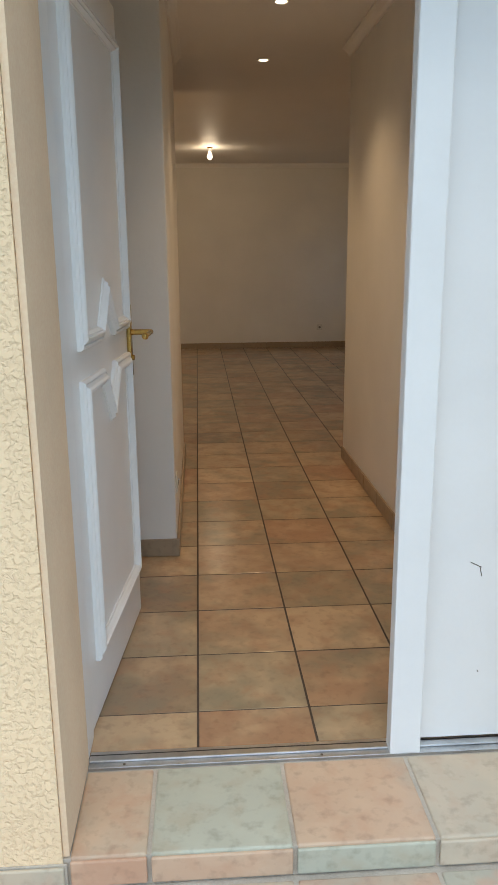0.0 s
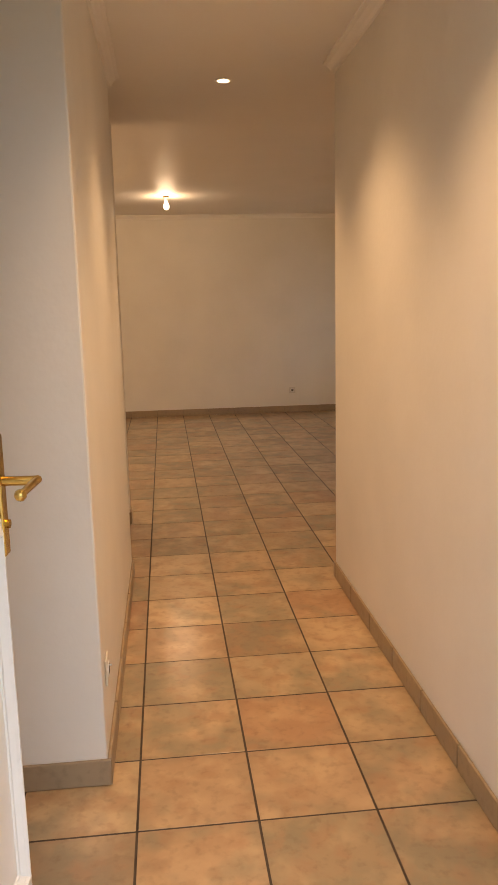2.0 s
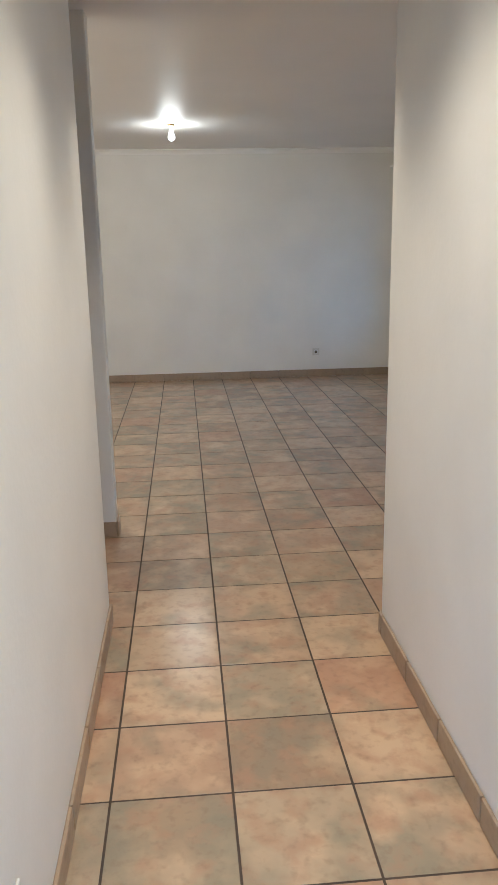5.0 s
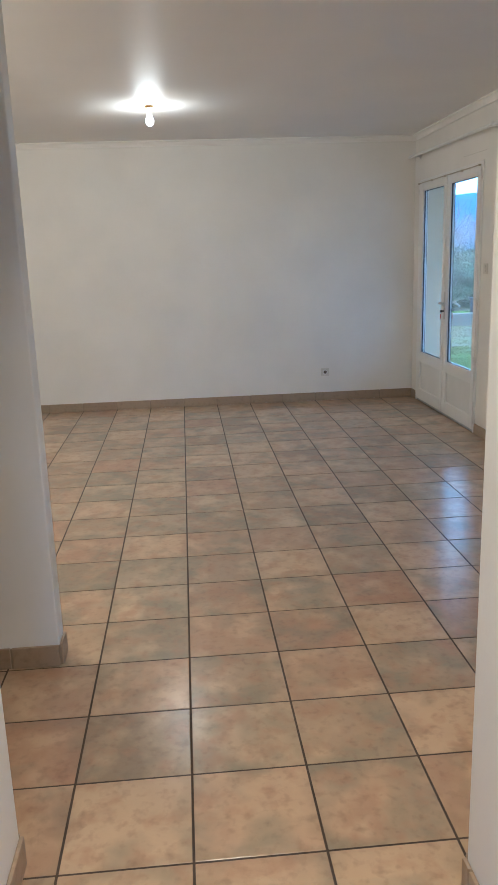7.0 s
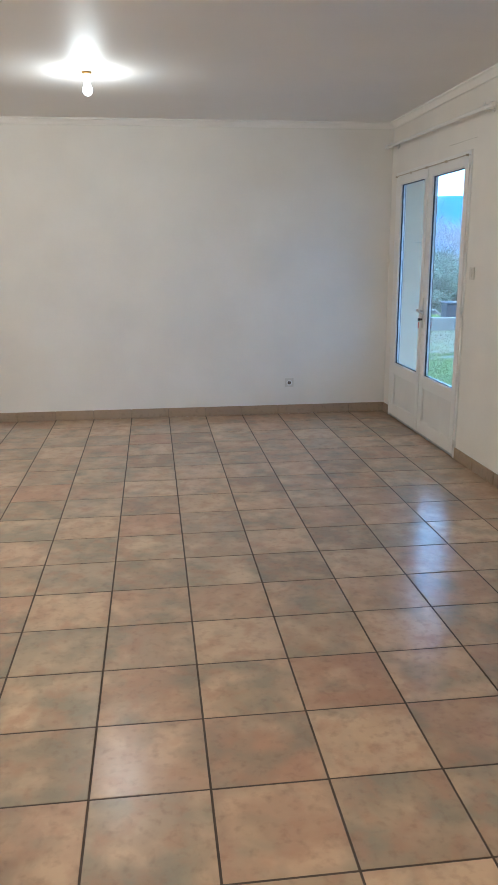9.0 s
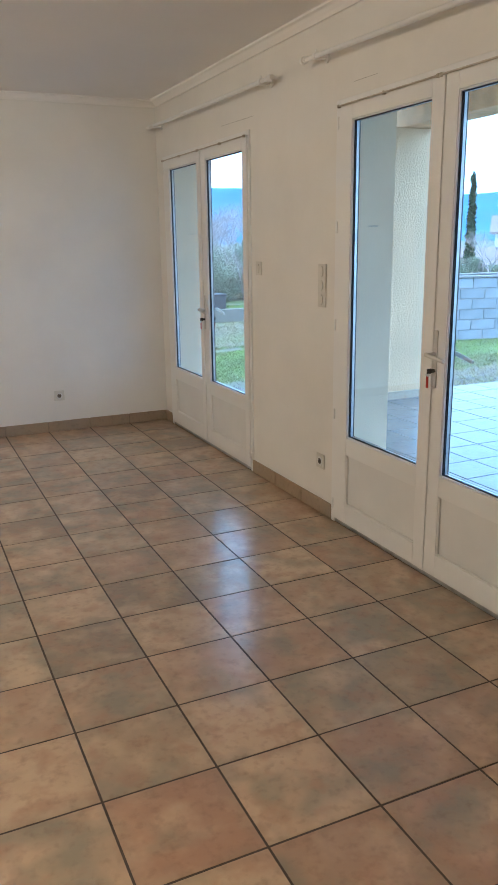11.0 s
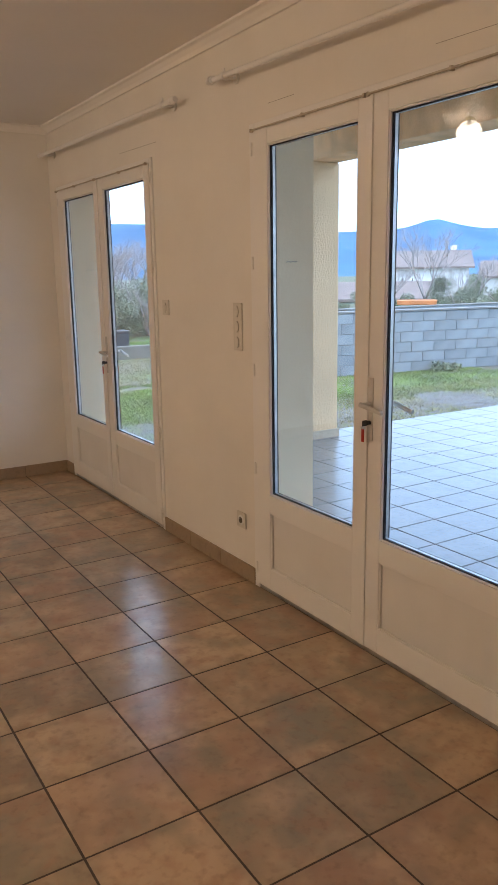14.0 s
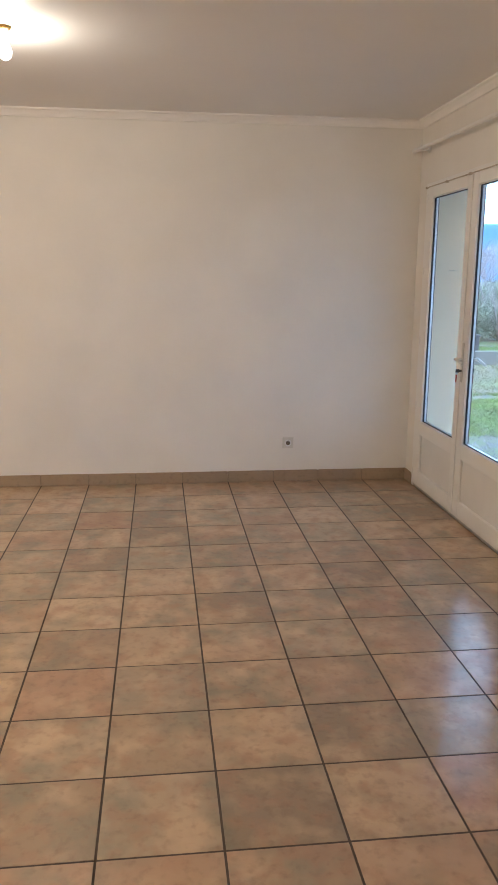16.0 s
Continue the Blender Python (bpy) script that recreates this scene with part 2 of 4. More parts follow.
def glow_mat(name, col, s):
    m = bpy.data.materials.new(name)
    m.use_nodes = True
    b = m.node_tree.nodes["Principled BSDF"]
    b.inputs["Base Color"].default_value = (*col, 1)
    b.inputs["Emission Color"].default_value = (*col, 1)
    b.inputs["Emission Strength"].default_value = s
    return m


M_GLASS = glass_mat()
M_BULB = glow_mat("lit_bulb", (1.0, 0.92, 0.80), 9)
M_SPOT = glow_mat("lit_spot", (1.0, 0.88, 0.68), 5)

# ---- builders ----


def box(bm, x0, y0, z0, x1, y1, z1, bevel=0.0):
    r = bmesh.ops.create_cube(bm, size=1)
    bmesh.ops.scale(bm, vec=(x1 - x0, y1 - y0, z1 - z0), verts=r["verts"])
    bmesh.ops.translate(bm, vec=((x0 + x1) / 2, (y0 + y1) / 2, (z0 + z1) / 2), verts=r["verts"])
    if bevel:
        ed = {e for v in r["verts"] for e in v.link_edges}
        bmesh.ops.bevel(bm, geom=list(ed), offset=bevel, segments=2, affect='EDGES', profile=0.5)
    return bm


def bm_box(*a, bevel=0.0):
    return box(bmesh.new(), *a, bevel=bevel)


def cyl(bm, p0, p1, r0, r1=None, seg=16):
    p0, p1 = Vector(p0), Vector(p1)
    d = p1 - p0
    m = Matrix.Translation((p0 + p1) / 2) @ d.to_track_quat("Z", "Y").to_matrix().to_4x4()
    bmesh.ops.create_cone(bm, cap_ends=True, segments=seg, radius1=r0, radius2=r0 if r1 is None else r1, depth=d.length, matrix=m)
    return bm


def to_mesh(name, bm, material, smooth=False):
    me = bpy.data.meshes.new(name)
    bmesh.ops.recalc_face_normals(bm, faces=bm.faces)
    bm.to_mesh(me)
    bm.free()
    me.materials.append(material)
    if smooth:
        me.shade_smooth()
        me.set_sharp_from_angle(angle=radians(35))
    return me


def part(name, bm, material, parent=None, label="", smooth=False):
    o = new(name, to_mesh(name, bm, material, smooth))
    o.parent = parent
    if label:
        tagged(o, label)
    return o


def structure(name, bm, material, label, category):
    return tagged(part(name, bm, material), label, category, kind="structure")


def thing(name, label, category, loc=(0, 0, 0), group="", rz=0):
    o = new(name)
    o.matrix_world = pose(*loc, 0, 0, rz)
    return tagged(o, label, category, group)


def sweep(bm, path, profile, closed=False):
    """A profile of (out, up) pairs carried along a path of 2D (u, z) corners with mitred joints; u along y, out along x."""
    pts = [Vector(p) for p in path]
    k = len(pts)
    rings = []
    for i, p in enumerate(pts):
        a = pts[i - 1] if i or closed else None
        b = pts[(i + 1) % k] if i < k - 1 or closed else None
        da = (p - a).normalized() if a is not None else (b - p).normalized()
        db = (b - p).normalized() if b is not None else da
        na, nb = Vector((-da.y, da.x)), Vector((-db.y, db.x))
        mit = (na + nb).normalized()
        mit = mit / max(0.35, mit.dot(na))
        rings.append([bm.verts.new((o, *(p + mit * w))) for o, w in profile])
    pairs = list(zip(rings, rings[1:])) + ([(rings[-1], rings[0])] if closed else [])
    for r, s in pairs:
        for q in range(len(profile)):
            q2 = (q + 1) % len(profile)
            bm.faces.new((r[q], s[q], s[q2], r[q2]))
    if not closed:
        bm.faces.new(rings[0])
        bm.faces.new(rings[-1][::-1])
    return bm


# ---- large structure ----
PITCH = 0.34
XE, YN, XW = 2.72, 9.18, -2.72
ZC, ZH = 2.565, 2.545
TOP = 2.75

structure("wall_entry", box(box(box(bmesh.new(), -0.80, -0.30, -0.05, -0.36, -0.20, TOP), 0.95, -0.30, -0.05, 1.30, -0.20, TOP), -0.36, -0.30, 2.18, 0.95, -0.20, TOP), M_WALL, "white painted wall round the front door", "wall")
structure("wall_facade", box(box(box(bmesh.new(), -4.0, -0.56, -0.6, -0.312, -0.302, 3.2), 1.02, -0.56, -0.6, 5.0, -0.302, 3.2), -0.312, -0.56, 2.22, 1.02, -0.302, 3.2), M_CREPI, "yellow roughcast house front beside the entrance", "wall")
structure("door_reveal", box(box(bmesh.new(), -0.311, -0.553, 0.0, -0.297, -0.222, 2.22), 0.985, -0.553, 0.0, 1.019, -0.222, 2.22), M_CREAM, "smooth cream rendered reveal of the entrance", "reveal")
structure("wall_foyer", bm_box(-0.80, -0.199, -0.05, -0.70, 1.253, TOP), M_WALL, "white wall behind the open front door", "wall")
structure("wall_hall_left", bm_box(-0.80, 1.253, -0.05, -0.093, 3.11, TOP, bevel=0.006), M_WALL, "white painted hallway wall with a soft plaster corner", "wall")
structure("wall_passage", bm_box(-2.9, 3.0, -0.05, -0.801, 3.11, TOP), M_WALL, "white wall of the side passage", "wall")
structure("wall_hall_right", bm_box(0.985, -0.199, -0.05, 1.10, 2.91, TOP, bevel=0.006), M_WALL, "white painted hallway wall lit in scallops by the spots", "wall")
structure("wall_south", bm_box(1.101, 2.80, -0.05, 3.05, 2.91, TOP), M_WALL, "white living room wall beside the hallway", "wall")
structure("wall_partition", bm_box(-2.70, 4.10, -0.05, -0.145, 4.205, TOP, bevel=0.005), M_WALL, "thin white partition wall end between passage and room", "wall")
structure("wall_north", bm_box(-2.9, YN, -0.05, 3.05, YN + 0.2, TOP), M_WALL, "plain white far wall of the living room", "wall")
structure("wall_west", bm_box(-2.9, 3.111, -0.05, -2.705, YN - 0.001, TOP), M_WALL, "plain white side wall of the living room", "wall")

D2A, D2B, DTOP = 4.772, 6.386, 2.129
SHIFT = 2.622
D1A, D1B = D2A + SHIFT, D2B + SHIFT
bm = bmesh.new()
for y0, y1 in ((2.911, D2A), (D2B, D1A), (D1B, YN - 0.001)):
    box(bm, XE, y0, -0.05, XE + 0.20, y1, TOP)
for y0, y1 in ((D2A, D2B), (D1A, D1B)):
    box(bm, XE, y0, DTOP, XE + 0.20, y1, TOP)
structure("wall_east", bm, M_WALL, "white living room wall with two glazed doors", "wall")
for y0, z0, y1, z1 in ((5.29, 2.192, 4.80, 2.181), (6.25, 2.193, 6.06, 2.192), (7.84, 2.206, 7.34, 2.199)):
    part("crack", cyl(bmesh.new(), (XE - 0.0003, y0, z0), (XE - 0.0003, y1, z1), 0.0008, seg=5), M_GAP, bpy.data.objects["wall_east"], "thin dark crack in the plaster")
bm = bmesh.new()
for y0, y1 in ((-0.30, D2A), (D2B, D1A), (D1B, YN + 0.2)):
    box(bm, XE + 0.201, y0, -0.6, XE + 0.34, y1, 3.2)
for y0, y1 in ((D2A, D2B), (D1A, D1B)):
    box(bm, XE + 0.201, y0, DTOP, XE + 0.34, y1, 3.2)
    box(bm, XE + 0.201, y0, -0.6, XE + 0.34, y1, -0.03)
WALL_OUT_BM = bm
for nm, y0, y1 in (("reveal_near", D2A, D2B), ("reveal_far", D1A, D1B)):
    bm = bmesh.new()
    box(bm, XE + 0.078, y1 - 0.004, -0.028, XE + 0.339, y1 - 0.0005, DTOP - 0.005)
    box(bm, XE + 0.078, y0 + 0.0005, -0.028, XE + 0.339, y0 + 0.004, DTOP - 0.005)
    box(bm, XE + 0.078, y0 + 0.0005, DTOP - 0.0045, XE + 0.339, y1 - 0.0005, DTOP - 0.0005)
    rv = structure(nm, bm, M_REVEAL, "dull grey-beige rendered reveal outside the glazed door", "reveal")
    bm = bmesh.new()
    for q in range(5):
        cyl(bm, (XE + 0.185 + q * 0.012, y1 - 0.0042, 1.548 + 0.006 * (q % 2)), (XE + 0.197 + q * 0.012, y1 - 0.0042, 1.548 + 0.006 * ((q + 1) % 2)), 0.0022, seg=5)
    part("scuff", bm, M_GAP, rv, "small brown scuff mark")
structure("wall_outside", WALL_OUT_BM, M_REVEAL, "pale rendered outer wall along the terrace", "wall")

structure("ceiling_hall", bm_box(-2.9, -0.3, ZH, 3.05, 4.20, TOP + 0.02), M_CEIL, "smooth white painted hallway ceiling", "ceiling")
structure("ceiling_room", bm_box(-2.9, 4.206, ZC, 3.05, 9.38, TOP + 0.02), M_CEIL, "smooth white painted living room ceiling", "ceiling")
structure("roof", bm_box(-4.2, -0.9, 3.2, 3.06, 9.8, 3.4), M_CREAM, "plain flat cover over the house", "roof")

PROF = [(0, 0), (0.055, 0), (0.055, -0.012), (0.040, -0.018), (0.022, -0.036), (0.014, -0.052), (0, -0.052)]


def cornice(name, p0, p1, out, z):
    """A plaster moulding under the ceiling from p0 to p1; out is the way into the room."""
    bm = bmesh.new()
    o = Vector((*out, 0))
    rings = []
    for p in (p0, p1):
        rings.append([bm.verts.new(Vector((*p, z)) + o * w + Vector((0, 0, h))) for w, h in PROF])
    for q in range(len(PROF)):
        q2 = (q + 1) % len(PROF)
        bm.faces.new((rings[0][q], rings[1][q], rings[1][q2], rings[0][q2]))
    bm.faces.new(rings[0])
    bm.faces.new(rings[1][::-1])
    return structure(name, bm, M_CEIL, "white plaster cornice under the ceiling", "cornice")


cornice("trim_hall_left", (-0.094, 1.26), (-0.094, 3.16), (1, 0), ZH + 0.001)
cornice("trim_hall_right", (0.986, -0.19), (0.986, 2.91), (-1, 0), ZH + 0.001)
cornice("trim_north", (XW, YN + 0.001), (XE, YN + 0.001), (0, -1), ZC + 0.001)
cornice("trim_east", (XE + 0.001, 2.92), (XE + 0.001, YN - 0.06), (-1, 0), ZC + 0.001)
cornice("trim_partition", (-2.70, 4.204), (-0.145, 4.204), (0, 1), ZC + 0.001)

# ---- front door ----
HINGE, FREE = (-0.308, -0.150), (-0.222, 0.683)
LEAF_W, LEAF_H = 0.855, 2.12
door = thing("front_door", "open white panelled front door with pointed mouldings", "door", (*HINGE, 0.008),
             rz=math.degrees(math.atan2(FREE[1] - HINGE[1], FREE[0] - HINGE[0])) - 90)
# local: y along the leaf from the hinge, +x is the face seen from the hall
part("leaf", bm_box(-0.045, 0.0, 0.0, 0.0, LEAF_W, LEAF_H, bevel=0.004), M_WHITE, door)
MOULD = [(0.0, -0.024), (0.010, -0.024), (0.017, -0.018), (0.017, -0.014), (0.011, -0.011), (0.022, -0.004), (0.026, 0.003), (0.026, 0.007), (0.019, 0.009), (0.021, 0.015), (0.009, 0.020), (0.007, 0.024), (0.0, 0.024)]
LOW = [(0.165, 0.205), (0.775, 0.205), (0.775, 0.985), (0.580, 0.985), (0.485, 0.868), (0.395, 0.985), (0.165, 0.985)]
UP = [(0.165, 1.115), (0.380, 1.115), (0.470, 1.235), (0.580, 1.115), (0.775, 1.115), (0.775, 1.985), (0.165, 1.985)]
for loop in (LOW, UP):
    part("moulding", sweep(bmesh.new(), loop, MOULD, closed=True), M_WHITE, door)
    bm = bmesh.new()
    f = bm.faces.new([bm.verts.new((0.003, u, z)) for u, z in loop])
    bmesh.ops.extrude_face_region(bm, geom=[f])
    for v in list(bm.verts)[len(loop):]:
        v.co.x = 0.0005
    part("panel", bm, M_WHITE, door)
plate = part("handle_plate", bm_box(0.0, 0.812, 0.918, 0.015, 0.846, 1.172, bevel=0.004), M_BRASS, door, "long polished brass plate")
bm = cyl(bmesh.new(), (0.015, 0.828, 1.075), (0.085, 0.828, 1.075), 0.010)
cyl(bm, (0.083, 0.838, 1.075), (0.083, 0.715, 1.072), 0.009, 0.0075)
bmesh.ops.create_uvsphere(bm, u_segments=12, v_segments=8, radius=0.012, matrix=Matrix.Translation((0.083, 0.715, 1.072)))
part("lever", bm, M_BRASS, plate, smooth=True)
part("lock", cyl(bmesh.new(), (0.015, 0.828, 0.985), (0.023, 0.828, 0.985), 0.009), M_BRASS, plate)
bm = bm_box(-0.052, 0.812, 0.925, -0.046, 0.844, 1.165, bevel=0.003)
cyl(bm, (-0.05, 0.828, 1.075), (-0.095, 0.828, 1.075), 0.010)
cyl(bm, (-0.093, 0.838, 1.075), (-0.093, 0.715, 1.072), 0.009, 0.0075)
part("inner_handle", bm, M_BRASS, door, smooth=True)
part("lock_faceplate", bm_box(-0.034, LEAF_W - 0.001, 0.95, -0.011, LEAF_W + 0.003, 1.20), M_BRASS, door)

# frame of the front door and its fixed side leaf
frame_ob = thing("door_frame", "white door frame with fixed side leaf", "door frame")
part("jamb", bm_box(-0.350, -0.221, 0.0, -0.299, -0.10, 2.17, bevel=0.003), M_WHITE, frame_ob)
part("jamb", bm_box(0.945, -0.221, 0.0, 0.984, -0.10, 2.17, bevel=0.003), M_WHITE, frame_ob)
part("head", bm_box(-0.298, -0.221, 2.135, 0.944, -0.10, 2.175, bevel=0.003), M_WHITE, frame_ob)
leaf2 = part("side_leaf", bm_box(0.560, -0.205, 0.018, 0.944, -0.160, 2.13, bevel=0.003), M_WHITE, frame_ob, "chipped white fixed door leaf")
part("cover_strip", bm_box(0.527, -0.252, 0.004, 0.612, -0.2055, 2.13, bevel=0.004), M_WHITE, leaf2)
bm = bmesh.new()
for a, b in (((0.738, 0.545), (0.752, 0.538)), ((0.752, 0.538), (0.768, 0.530)), ((0.764, 0.531), (0.770, 0.505)), ((0.775, 0.225), (0.778, 0.219))):
    cyl(bm, (a[0], -0.2055, a[1]), (b[0], -0.2055, b[1]), 0.0012, seg=5)
part("crack", bm, M_HOLE, leaf2, "dark hairline crack in the paint")
sill = thing("door_threshold", "worn ribbed aluminium threshold strip", "threshold")
bm = bm_box(-0.2965, -0.250, -0.007, 0.984, -0.18, 0.006, bevel=0.002)
part("strip", bm, M_STEEL, sill)
part("ridge", bm_box(-0.2965, -0.230, 0.0062, 0.984, -0.206, 0.013, bevel=0.003), M_STEEL, sill)
part("rubber_seal", bm_box(-0.2965, -0.203, 0.0062, 0.984, -0.197, 0.009, bevel=0.001), M_DARK, sill, "black rubber seal")
for sxx in (-0.20, 0.34, 0.88):
    part("screw", cyl(bmesh.new(), (sxx, -0.240, 0.0061), (sxx, -0.240, 0.0070), 0.004, seg=10), M_HOLE, sill)

# ---- glazed doors of the living room ----


def glazed_door(a):
    """A two-leaf glazed door whose right frame edge stands at y = a."""
    t = thing("glazed_door", "closed white double glazed door with solid lower panels", "glazed door", (XE, a, 0.0), "glazed doors of the living room")
    X = -0.016
    W = 1.612
    bm = bmesh.new()
    box(bm, -0.010, 0.0, 0.0, 0.075, 0.028, 2.13, bevel=0.003)
    box(bm, -0.010, W - 0.035, 0.0, 0.075, W, 2.13, bevel=0.003)
    box(bm, -0.010, 0.0285, 2.102, 0.075, W - 0.0355, 2.13, bevel=0.003)
    part("frame", bm, M_PVC, t)
    part("threshold", bm_box(-0.004, 0.0285, 0.0, 0.075, W - 0.0355, 0.022, bevel=0.002), M_STEEL, t)
    for y0, y1, g0, g1 in ((0.030, 0.812, 0.098, 0.712), (0.816, W - 0.037, 0.872, 1.466)):
        zb, zt, ga, gb, pa, pb = 0.026, 2.099, 0.494, 2.030, 0.130, 0.404
        bm = bmesh.new()
        box(bm, X, y0, zb, X + 0.047, g0, zt, bevel=0.003)
        box(bm, X, g1, zb, X + 0.047, y1, zt, bevel=0.003)
        box(bm, X, g0, zb, X + 0.047, g1, pa, bevel=0.003)
        box(bm, X, g0, pb, X + 0.047, g1, ga, bevel=0.003)
        box(bm, X, g0, gb, X + 0.047, g1, zt, bevel=0.003)
        leaf = part("leaf", bm, M_PVC, t)
        part("lower_panel", bm_box(X + 0.016, g0 - 0.004, pa - 0.004, X + 0.044, g1 + 0.004, pb + 0.004), M_PANEL_PVC, leaf)
        pane = part("pane", bm_box(X + 0.020, g0 - 0.004, ga - 0.004, X + 0.024, g1 + 0.004, gb + 0.004), M_GLASS, leaf)
        pane.visible_shadow = False
        for nm, xa, xb, w, mt, lb in (("gasket", X + 0.0140, X + 0.0195, 0.009, M_DARK, "black rubber glazing seal"), ("spacer", X + 0.0265, X + 0.0405, 0.008, M_STEEL, "bright aluminium spacer between the panes"),
                                      ("spacer_seal", X + 0.0243, X + 0.0263, 0.009, M_DARK, "black seal at the pane edge"), ("outer_seal", X + 0.0408, X + 0.0474, 0.007, M_DARK, "black seal at the pane edge")):
            bm = bmesh.new()
            box(bm, xa, g0 - 0.002, ga - 0.002, xb, g0 + w, gb + 0.002)
            box(bm, xa, g1 - w, ga - 0.002, xb, g1 + 0.002, gb + 0.002)
            box(bm, xa, g0 + w, ga - 0.002, xb, g1 - w, ga + w)
            box(bm, xa, g0 + w, gb - w, xb, g1 - w, gb + 0.002)
            part(nm, bm, mt, leaf, lb)
        bm = bmesh.new()
        for ya, yb, za, zb2 in ((g0, g1, ga, gb), (g0, g1, pa, pb)):
            w = 0.006
            for q in ((ya, za, ya + w, zb2), (yb - w, za, yb, zb2), (ya + w, za, yb - w, za + w), (ya + w, zb2 - w, yb - w, zb2)):
                box(bm, X + 0.004, q[0], q[1], X + 0.0135, q[2], q[3], bevel=0.002)
        part("glazing_bead", bm, M_PVC, leaf)
        # little curtain rail along the top of the leaf
        rail = part("net_rail", cyl(bmesh.new(), (X - 0.012, y0 + 0.01, 2.098), (X - 0.012, y1 - 0.005, 2.098), 0.0042, seg=10), M_RAIL, leaf, "thin grey net curtain rail")
        for yy in (y0 + 0.01, (y0 + y1) / 2, y1 - 0.006):
            part("rail_hook", bm_box(X - 0.018, yy - 0.005, 2.090, X - 0.0005, yy + 0.005, 2.105, bevel=0.002), M_RAIL, rail)
    # cover strip in the middle
    part("cover_strip", bm_box(X - 0.008, 0.786, 0.03, X - 0.0005, 0.822, 2.095, bevel=0.002), M_PVC, t)
    for hz in (0.075, 0.57, 1.037, 1.517, 1.998):
        bm = cyl(bmesh.new(), (X - 0.006, 0.016, hz), (X - 0.006, 0.016, hz + 0.028), 0.0085, seg=12)
        cyl(bm, (X - 0.006, 0.016, hz + 0.031), (X - 0.006, 0.016, hz + 0.060), 0.0085, seg=12)
        cyl(bm, (X - 0.006, 0.016, hz - 0.005), (X - 0.006, 0.016, hz + 0.065), 0.005, seg=8)
        box(bm, X - 0.003, 0.018, hz + 0.002, X - 0.0005, 0.040, hz + 0.026)
        box(bm, X - 0.003, 0.000, hz + 0.033, X + 0.004, 0.016, hz + 0.058)
        part("hinge", bm, M_PVC, t, smooth=True)
        part("hinge", cyl(bmesh.new(), (X + 0.004, W - 0.020, hz), (X + 0.004, W - 0.020, hz + 0.055), 0.005, seg=12), M_PVC, t, smooth=True)
    HY, HZ = 0.772, 1.015
    hp = part("handle_plate", bm_box(X - 0.006, HY - 0.014, HZ - 0.140, X - 0.0005, HY + 0.014, HZ + 0.100, bevel=0.002), M_HANDLE, t, "pale grey handle plate")
    bm = cyl(bmesh.new(), (X - 0.004, HY, HZ), (X - 0.050, HY, HZ), 0.009)
    cyl(bm, (X - 0.048, HY + 0.006, HZ + 0.001), (X - 0.048, HY - 0.106, HZ - 0.015), 0.0095, 0.008)
    bmesh.ops.create_uvsphere(bm, u_segments=10, v_segments=6, radius=0.009, matrix=Matrix.Translation((X - 0.048, HY - 0.106, HZ - 0.015)))
    part("lever", bm, M_HANDLE, hp, smooth=True)
    bm = cyl(bmesh.new(), (X - 0.004, HY, HZ - 0.070), (X - 0.020, HY, HZ - 0.070), 0.008)
    box(bm, X - 0.042, HY - 0.0025, HZ - 0.081, X - 0.020, HY + 0.0025, HZ - 0.059, bevel=0.002)
    part("key", bm, M_BLACK, hp, "small black key in the lock")
    part("key_ring", cyl(bmesh.new(), (X - 0.034, HY - 0.003, HZ - 0.086), (X - 0.034, HY + 0.010, HZ - 0.086), 0.007, seg=12), M_STEEL, hp)
    part("key_tag", bm_box(X - 0.036, HY, HZ - 0.142, X - 0.031, HY + 0.013, HZ - 0.090, bevel=0.002), M_RED, hp, "red plastic key tag")
    bm = bm_box(X + 0.0475, HY - 0.014, HZ - 0.140, X + 0.054, HY + 0.014, HZ + 0.100, bevel=0.003)
    cyl(bm, (X + 0.05, HY, HZ), (X + 0.100, HY, HZ), 0.009)
    cyl(bm, (X + 0.098, HY + 0.006, HZ + 0.001), (X + 0.098, HY - 0.118, HZ - 0.025), 0.0095, 0.008)
    part("outer_handle", bm, M_HANDLE, t, smooth=True)
    return t


gd = glazed_door(4.773)
copy_thing(gd, pose(XE, 4.773 + SHIFT, 0))

# ---- curtain rods ----


def curtain_rod(y0, y1, z0, z1):
    t = thing("curtain_rod", "white painted wooden curtain rod on two wall brackets", "curtain rod", (XE, y0, z0), "curtain rods over the doors")
    t.matrix_world = pose(XE, y0, z0, math.degrees(math.atan2(z1 - z0, y1 - y0)))
    L = y1 - y0
    part("pole", cyl(bmesh.new(), (-0.07, 0, 0), (-0.07, L, 0), 0.012), M_PVC, t, smooth=True)
    for e, s in ((0, -1), (L, 1)):
        bm = cyl(bmesh.new(), (-0.07, e, 0), (-0.07, e + s * 0.012, 0), 0.016)
        cyl(bm, (-0.07, e + s * 0.012, 0), (-0.07, e + s * 0.022, 0), 0.011)
        cyl(bm, (-0.07, e + s * 0.022, 0), (-0.07, e + s * 0.05, 0), 0.019, 0.014)
        part("finial", bm, M_PVC, t, smooth=True)
        yy = e - s * 0.09
        bm = cyl(bmesh.new(), (-0.001, yy, -0.004), (-0.012, yy, -0.004), 0.022)
        cyl(bm, (-0.01, yy, -0.004), (-0.068, yy, -0.012), 0.007)
        cyl(bm, (-0.07, yy - 0.010, 0), (-0.07, yy + 0.010, 0), 0.0165)
        cyl(bm, (-0.07, yy, 0.012), (-0.07, yy, 0.030), 0.004)
        part("bracket", bm, M_PVC, t, smooth=True)
    return t


